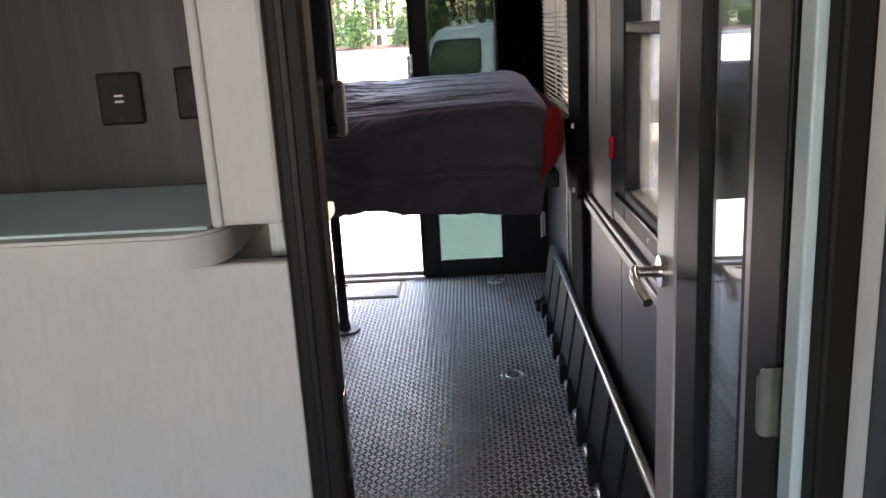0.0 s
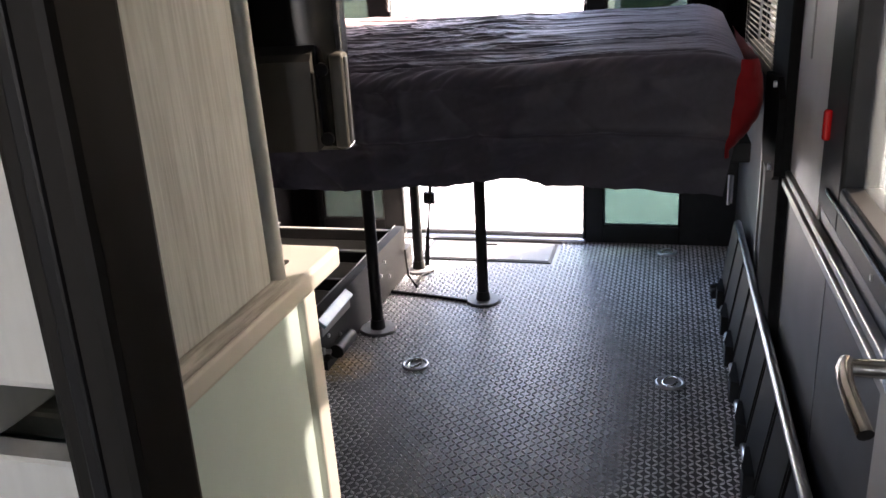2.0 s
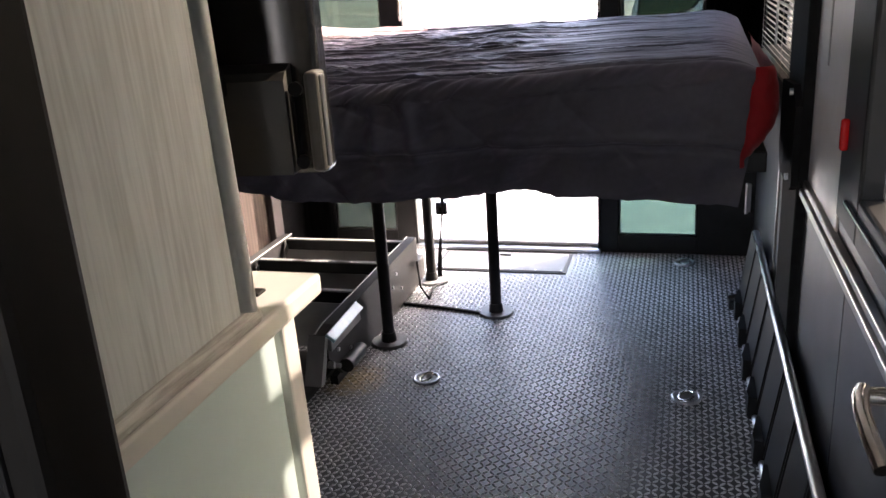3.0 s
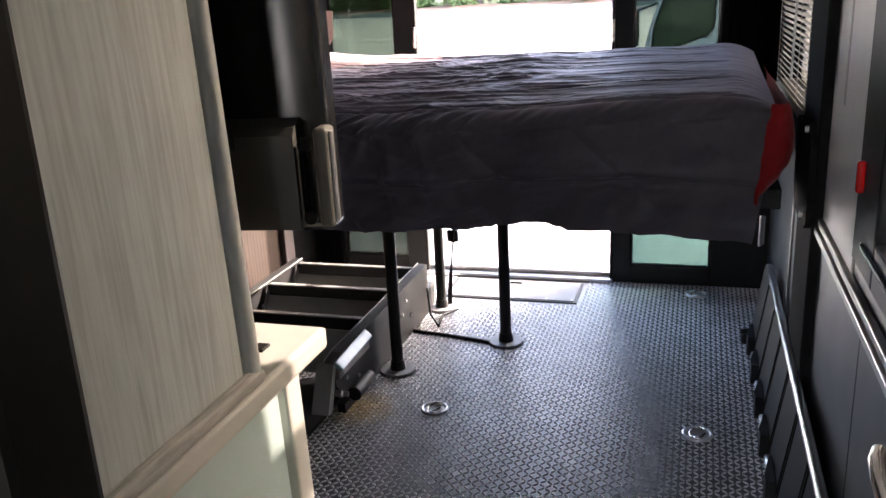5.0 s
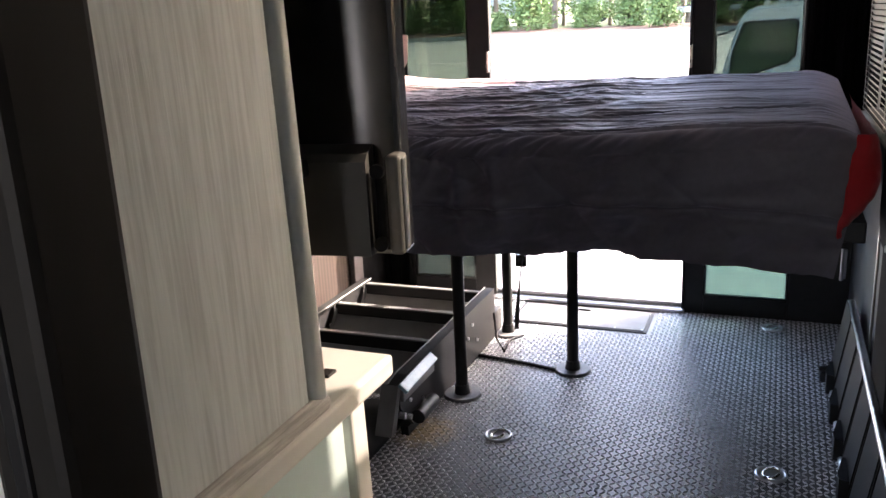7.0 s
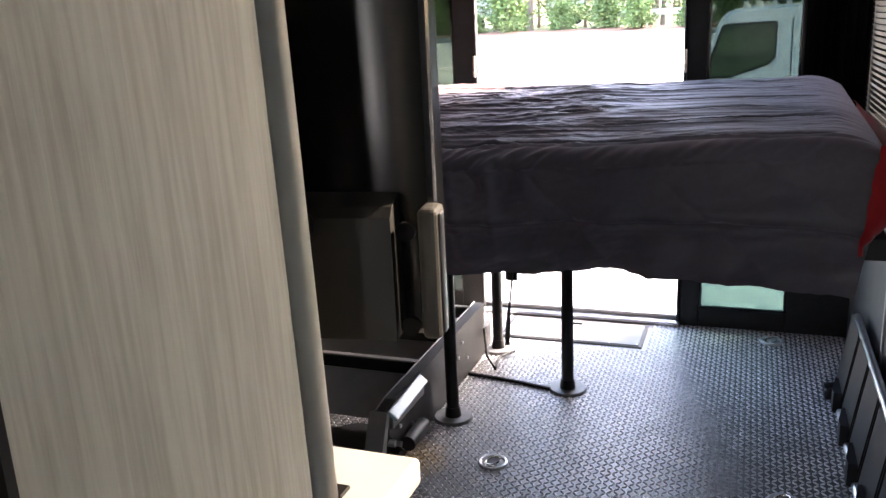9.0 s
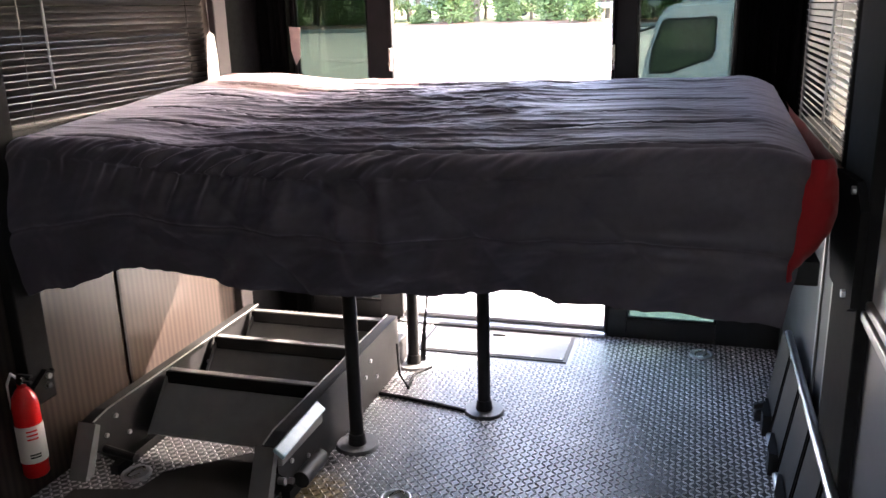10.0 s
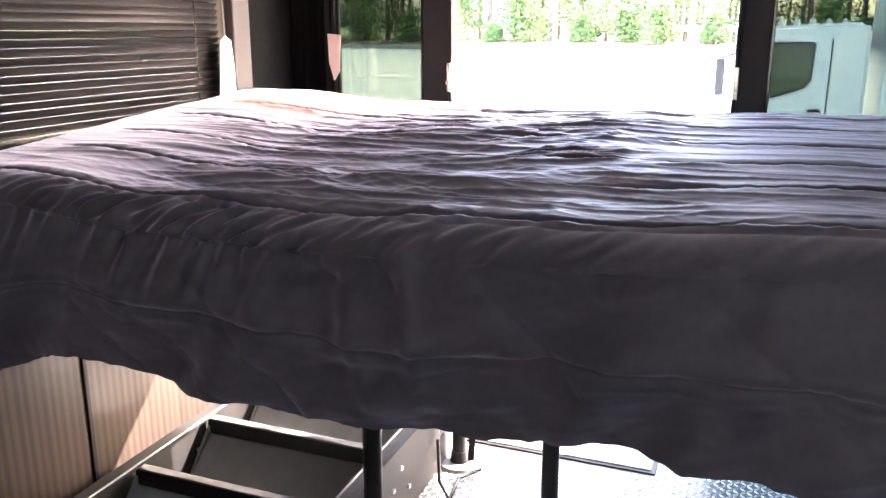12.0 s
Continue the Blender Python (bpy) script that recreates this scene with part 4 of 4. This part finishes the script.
tagged(part("floor_cable", cord, M_black, smooth=60), "black cable cover lying on the floor", "cable")

# fire extinguisher
ex, ey = -1.865, 2.82
fe = thing("fire_extinguisher", "red fire extinguisher with a white label clipped to the wall", "fire extinguisher")
bm = bmesh.new()
prof = [(0.0, 0.0), (0.045, 0.0), (0.052, 0.012), (0.052, 0.27), (0.046, 0.30), (0.030, 0.325), (0.018, 0.335), (0.018, 0.35), (0.0, 0.35)]
rings = []
for r, z in prof:
    rings.append([bm.verts.new((ex + max(r, 0.0005) * math.cos(2 * math.pi * k / 28), ey + max(r, 0.0005) * math.sin(2 * math.pi * k / 28), z)) for k in range(28)])
for a, b in zip(rings, rings[1:]):
    for k in range(28):
        bm.faces.new((a[k], a[(k + 1) % 28], b[(k + 1) % 28], b[k]))
part("cylinder", bm, M_redpaint, fe, smooth=40)
bm = bmesh.new()
lo, hi = [], []
for k in range(19):
    a = radians(-125 + 170 * k / 18)
    lo.append(bm.verts.new((ex + 0.0532 * math.cos(a), ey + 0.0532 * math.sin(a), 0.06)))
    hi.append(bm.verts.new((ex + 0.0532 * math.cos(a), ey + 0.0532 * math.sin(a), 0.20)))
for k in range(18):
    bm.faces.new((lo[k], lo[k + 1], hi[k + 1], hi[k]))
lb = part("label", bm, M_label, fe, "white paper label", smooth=60)
for z in (0.18, 0.165, 0.15, 0.09, 0.08):
    bm = bmesh.new()
    q = [[bm.verts.new((ex + 0.0540 * math.cos(radians(-60 + 3 * k)), ey + 0.0540 * math.sin(radians(-60 + 3 * k)), zz)) for k in range(16)] for zz in (z, z + 0.006)]
    for k in range(15):
        bm.faces.new((q[0][k], q[0][k + 1], q[1][k + 1], q[1][k]))
    part("print_bar", bm, M_redpaint if z > 0.14 else M_bronze, lb)
part("valve", cyl((ex, ey, 0.35), (ex, ey, 0.375), 0.016, seg=16), M_chrome, fe)
part("lever", bx(ex - 0.012, ex + 0.055, ey - 0.008, ey + 0.008, 0.375, 0.384, 0.002), M_black, fe, "black squeeze lever")
part("lever", bx(ex - 0.012, ex + 0.05, ey - 0.008, ey + 0.008, 0.352, 0.360, 0.002), M_black, fe, "black carry handle")
part("gauge", cyl((ex + 0.01, ey - 0.022, 0.362), (ex + 0.01, ey - 0.014, 0.362), 0.013, seg=16), M_chrome, fe)
hz = bmesh.new()
tube(hz, [(ex - 0.012, ey, 0.365), (ex - 0.035, ey - 0.01, 0.385), (ex - 0.06, ey - 0.015, 0.34), (ex - 0.063, ey - 0.015, 0.25)], 0.006)
part("hose", hz, M_label, fe, "pale pin cord", smooth=60)
part("wall_clip", bx(ex - 0.058, ex - 0.03, ey - 0.03, ey + 0.03, 0.1, 0.22, 0.004), M_black, fe, "black wall clip")
fe.matrix_basis = Matrix.Translation((-1.885, 2.85, 0.095)) @ Matrix.Diagonal((0.77, 0.77, 0.88, 1)) @ Matrix.Translation((-ex, -ey, 0))

# ---- outdoors ----
M_conc = mat("sunlit_concrete", (0.42, 0.41, 0.39), 0.8, color2=(0.5, 0.49, 0.46), scale=0.8, bump=0.1, bump_scale=40)
M_grass = mat("grass", (0.06, 0.09, 0.025), 0.9, color2=(0.11, 0.13, 0.05), scale=2.5)
M_leaf = mat("foliage", (0.09, 0.14, 0.04), 0.6, color2=(0.2, 0.27, 0.1), scale=0.7, spec=0.3)
M_leaf2 = mat("pine_foliage", (0.05, 0.09, 0.035), 0.65, color2=(0.12, 0.165, 0.07), scale=0.7, spec=0.3)
M_bark = mat("bark", (0.12, 0.085, 0.06), 0.9, color2=(0.2, 0.15, 0.11), scale=6, stretch=(3, 3, 0.5))
M_body = mat("white_vehicle_paint", (0.72, 0.73, 0.72), 0.25, color2=(0.76, 0.77, 0.76), scale=3, coat=0.5)
M_rubber = mat("tyre_rubber", (0.02, 0.02, 0.021), 0.8, color2=(0.03, 0.03, 0.03), scale=30)
M_mulch = mat("brown_mulch", (0.14, 0.075, 0.045), 0.9, color2=(0.2, 0.12, 0.075), scale=8)
M_wood = mat("fence_wood", (0.3, 0.25, 0.2), 0.8, color2=(0.38, 0.32, 0.26), scale=10)


def ground_z(x, y):
    """Level round the vehicle, rising gently towards the trees."""
    d = max(0.0, y - 17.0)
    return -0.8 + min(1.3, d * 0.05) + (max(0, d - 26) * 0.02)


gv, gf = [], []
xs = [-400, -120, -60, -40, -30, -20, -10, -4, 0, 4, 10, 20, 40, 80, 200, 400]
ys = [-400, -60, -10, 0, 5, 7, 10, 14, 20, 28, 36, 42, 50, 70, 120, 400]
for y in ys:
    for x in xs:
        gv.append((x, y, ground_z(x, y)))
for j in range(len(ys) - 1):
    for i in range(len(xs) - 1):
        a = j * len(xs) + i
        gf.append((a, a + 1, a + len(xs) + 1, a + len(xs)))
gm = bpy.data.meshes.new("ground")
gm.from_pydata(gv, [], gf)
gm.materials.append(M_conc)
gm.materials.append(M_grass)
for p in gm.polygons:
    if p.center.y > 43 or abs(p.center.x) > 60:
        p.material_index = 1
tagged(new("ground", gm), "pale sunlit concrete lot with grass beyond", "ground", kind="structure")
mz = ground_z(0, 43)
tagged(part("planting_bed", prism(bmesh.new(), [(42.6, mz - 0.1), (42.6, mz + 0.16), (46, mz + 0.32), (46, mz - 0.1)], "x", -60, 30), M_mulch), "brown mulch planting strip along the lot edge", "planting bed", kind="structure")
tagged(part("kerb", bx(-60, 30, 42.4, 42.6, mz - 0.2, mz + 0.14, 0.02), M_conc), "pale concrete kerb along the lot edge", "kerb", kind="structure")

vn = Vector


def clump(verts, faces, c, r, n, size, flat=1.0):
    """Leaves scattered in a rough ball."""
    for _ in range(n):
        d = vn((random.gauss(0, 1), random.gauss(0, 1), random.gauss(0, 1) * flat))
        d = d / max(d.length, 0.01) * r * random.random() ** 0.45
        p = c + d
        a = vn((random.gauss(0, 1), random.gauss(0, 1), random.gauss(0, 0.6))).normalized() * size * random.uniform(0.6, 1.3)
        b = vn((random.gauss(0, 1), random.gauss(0, 1), random.gauss(0, 1))).normalized() * size * 0.55
        k = len(verts)
        verts += [tuple(p - a), tuple(p + b), tuple(p + a), tuple(p - b)]
        faces.append((k, k + 1, k + 2, k + 3))


def tree_parts(height, kind):
    """Trunk mesh and crown mesh of one tree at the origin."""
    bm = bmesh.new()
    h = height
    pts = [(0.12 * noise.noise((h, z * 0.3, 0)), 0.12 * noise.noise((z * 0.3, h, 4)), z) for z in [h * k / 8 for k in range(9)]]
    for k, (a, b) in enumerate(zip(pts, pts[1:])):
        r0, r1 = 0.17 * (1 - k / 8.6), 0.17 * (1 - (k + 1) / 8.6)
        rod(bm, a, b, max(r0, 0.02), max(r1, 0.02), 8)
    verts, faces = [], []
    lo = 0.12 if kind == "bush" else 0.35
    n = 26
    for i in range(n):
        f = lo + (1 - lo) * (i + 0.5) / n
        ang = i * 2.4 + random.uniform(-0.4, 0.4)
        reach = h * (0.30 if kind == "bush" else 0.20) * (1.12 - f) * random.uniform(0.6, 1.2) + 0.25
        z = h * f
        tip = vn((reach * math.cos(ang), reach * math.sin(ang), z + 0.2 * reach))
        rod(bm, (0, 0, z * 0.96), tip, 0.035, 0.012, 5)
        clump(verts, faces, tip, 0.35 + 0.09 * h * (1.15 - f), 70, 0.13 if kind == "bush" else 0.11, 0.6)
        clump(verts, faces, tip * 0.6 + vn((0, 0, z * 0.4)), 0.3 + 0.05 * h, 30, 0.12, 0.6)
    tm = bpy.data.meshes.new("trunk")
    bm.to_mesh(tm)
    bm.free()
    tm.materials.append(M_bark)
    cm = bpy.data.meshes.new("crown")
    cm.from_pydata(verts, [], faces)
    cm.materials.append(M_leaf if kind == "bush" else M_leaf2)
    return tm, cm


random.seed(11)
kinds = [("tree", "leafy green broadleaf tree beside the lot", tree_parts(5.5, "bush")), ("tree", "tall thin-trunked pine with gaps in its crown", tree_parts(13.0, "pine")), ("shrub", "low light-green roadside shrub", tree_parts(2.4, "bush"))]


def plant(k, x, y, s, turn):
    name, lab, (tm, cm) = kinds[k]
    t = thing(name, lab, "tree" if name == "tree" else "shrub", "trees along the lot")
    t.matrix_basis = pose(x, y, ground_z(x, y) - 0.02, 0, 0, turn) @ Matrix.Diagonal((s, s, s * random.uniform(0.9, 1.1), 1))
    for n, me in (("trunk", tm), ("crown", cm)):
        o = new(n, me)
        o.parent = t


for i in range(84):
    plant(1, -46 + i * 0.8 + random.uniform(-0.6, 0.6), random.uniform(50, 74), random.uniform(0.75, 1.25), random.uniform(0, 360))
for i in range(30):
    plant(0, -44 + i * 2.15 + random.uniform(-0.9, 0.9), random.uniform(46.5, 58), random.uniform(0.6, 1.15), random.uniform(0, 360))
for i in range(24):
    plant(2, -40 + i * 2.3 + random.uniform(-0.6, 0.6), random.uniform(43.5, 46), random.uniform(0.5, 1.1), random.uniform(0, 360))

# guard rail beyond the lot
gr = thing("guard_rail", "pale roadside guard rail on posts", "guard rail")
part("beam", bx(-8, 22, 47.0, 47.06, ground_z(0, 47) + 0.75, ground_z(0, 47) + 1.05, 0.02), M_alu, gr)
for i in range(11):
    part("post", bx(-7.9 + 2.9 * i, -7.75 + 2.9 * i, 47.06, 47.2, ground_z(0, 47) - 0.1, ground_z(0, 47) + 1.0), M_wood, gr)

# white trailers behind the trees
for x, y, L, H in ((-24, 60, 7.0, 3.4), (-14.5, 63, 3.0, 4.4)):
    z = ground_z(x, y)
    tr = thing("parked_trailer", "white box trailer parked behind the trees", "trailer", "parked trailers")
    part("body", bx(x, x + L, y, y + 2.5, z + 0.8, z + 0.8 + H, 0.08), M_body, tr)
    for u in (0.25, 0.75):
        part("wheel", cyl((x + L * u, y - 0.02, z + 0.42), (x + L * u, y + 0.25, z + 0.42), 0.42, seg=20), M_rubber, tr)
    part("window", bx(x + 0.3 * L, x + 0.45 * L, y - 0.02, y, z + 2.2, z + 2.9, 0.02), M_gloss_black, tr)

# cab-over truck parked across the lot
TX, TY = -0.77, 14.0
TZ = ground_z(0, TY)
tk = thing("parked_truck", "white cab-over box truck parked outside", "truck")
side = [(TX + 0.02, TZ + 0.5), (TX, TZ + 1.0), (TX + 0.05, TZ + 1.42), (TX + 0.26, TZ + 2.12), (TX + 0.42, TZ + 2.26), (TX + 1.65, TZ + 2.32), (TX + 1.72, TZ + 2.2), (TX + 1.72, TZ + 0.5)]
bm = bmesh.new()
prism(bm, side, "y", TY, TY + 1.95)
bmesh.ops.bevel(bm, geom=bm.edges[:], offset=0.05, segments=3, affect="EDGES")
cab = part("cab", bm, M_body, tk, "white painted cab", smooth=40)
win = [(TX + 0.16, TZ + 1.3), (TX + 0.19, TZ + 1.62), (TX + 0.33, TZ + 2.0), (TX + 0.38, TZ + 2.03), (TX + 1.02, TZ + 2.04), (TX + 1.04, TZ + 2.02), (TX + 1.03, TZ + 1.58), (TX + 0.95, TZ + 1.48), (TX + 0.42, TZ + 1.3)]
# opaque window: mottled green paints the light and dark seen through the glass
part("side_window", prism(bmesh.new(), win, "y", TY - 0.04, TY + 0.01), mat("opaque_view_glass", (0.05, 0.065, 0.045), 0.3, color2=(0.13, 0.17, 0.08), scale=1.1, stretch=(0.6, 1, 2), spec=0.2, detail=1.0), cab, "side window with its see-through look painted in mottled green")
part("window_rubber", prism(bmesh.new(), [(TX + 0.135, TZ + 1.27), (TX + 0.165, TZ + 1.63), (TX + 0.305, TZ + 2.02), (TX + 0.37, TZ + 2.055), (TX + 1.03, TZ + 2.065), (TX + 1.065, TZ + 2.03), (TX + 1.055, TZ + 1.565), (TX + 0.965, TZ + 1.455), (TX + 0.43, TZ + 1.27)], "y", TY - 0.025, TY + 0.015), M_black, cab)
part("door_line", bx(TX + 1.26, TX + 1.275, TY - 0.004, TY, TZ + 0.7, TZ + 2.1), M_bronze, cab)
part("door_handle", bx(TX + 1.05, TX + 1.2, TY - 0.03, TY, TZ + 1.15, TZ + 1.19, 0.01), M_black, cab)
part("mirror", bx(TX - 0.16, TX - 0.04, TY - 0.22, TY - 0.12, TZ + 1.35, TZ + 1.85, 0.03), M_black, tk, "black door mirror")
part("mirror_arm", cyl((TX - 0.1, TY - 0.17, TZ + 1.85), (TX + 0.2, TY, TZ + 1.95), 0.015, seg=8), M_black, tk)
M_lens = mat("pale_lamp_lens", (0.6, 0.52, 0.42), 0.2, color2=(0.66, 0.6, 0.5), scale=20)
for i in range(5):
    part("marker_light", cyl((TX + 0.62 + 0.195 * i, TY + 0.2, TZ + 2.27), (TX + 0.62 + 0.195 * i, TY + 0.2, TZ + 2.36), 0.05, 0.03, seg=16), M_lens, tk, "small round roof marker light", smooth=60)
part("cargo_box", bx(TX + 1.9, TX + 7.2, TY - 0.1, TY + 2.1, TZ + 0.9, TZ + 3.2, 0.03), M_body, tk, "white cargo box")
part("chassis", bx(TX + 0.3, TX + 7.0, TY + 0.5, TY + 1.5, TZ + 0.45, TZ + 0.9), M_black, tk)
for u in (0.75, 5.6):
    w = part("wheel", cyl((TX + u, TY, TZ + 0.42), (TX + u, TY + 0.28, TZ + 0.42), 0.42, seg=28), M_rubber, tk, smooth=40)
    part("rim", cyl((TX + u, TY - 0.012, TZ + 0.42), (TX + u, TY + 0.02, TZ + 0.42), 0.23, seg=20), M_alu, w, smooth=40)
    w = part("wheel", cyl((TX + u, TY + 1.6, TZ + 0.42), (TX + u, TY + 1.9, TZ + 0.42), 0.42, seg=28), M_rubber, tk, smooth=40)

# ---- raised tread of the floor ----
# same rubber as the floor; the pale colour paints the glints on the bars
M_tread_glint = mat("tread_bar_glint", (0.48, 0.463, 0.468), 0.2, color2=(0.6, 0.583, 0.588), scale=30, rough2=0.36, spec=0.9)
stain(M_tread_glint, (-1.06, 3.08, 0), 0.2, (0.26, 0.19, 0.08))
tv_, tf_ = [], []
P = 0.0205
ny, nx_ = int((YB - 1.15) / P), int((XR - XL) / P)
for j in range(ny):
    for i in range(nx_):
        x, y = XL + (i + 0.5) * P, 1.15 + (j + 0.5) * P
        if y > 4.25 and -1.10 < x < -0.41:
            continue
        s = 1 if (i + j) % 2 else -1
        c, d = 0.7071, 0.7071 * s
        L, W, h = 0.0125, 0.0046, 0.0030
        k = len(tv_)
        for u, v, z in ((-L, 0, 0), (-0.3 * L, -W, 0), (0.3 * L, -W, 0), (L, 0, 0), (0.3 * L, W, 0), (-0.3 * L, W, 0), (-0.45 * L, 0, h), (0.45 * L, 0, h)):
            tv_.append((x + u * c - v * d, y + u * d + v * c, z))
        tf_ += [(k, k + 1, k + 6), (k + 1, k + 2, k + 7, k + 6), (k + 2, k + 3, k + 7), (k + 3, k + 4, k + 7), (k + 4, k + 5, k + 6, k + 7), (k + 5, k, k + 6)]
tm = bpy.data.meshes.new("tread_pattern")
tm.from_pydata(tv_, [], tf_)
tm.materials.append(M_tread_glint)
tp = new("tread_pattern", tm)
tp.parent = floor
tagged(tp, "raised diamond tread bars with glints put into their pale colour", kind="stuff")
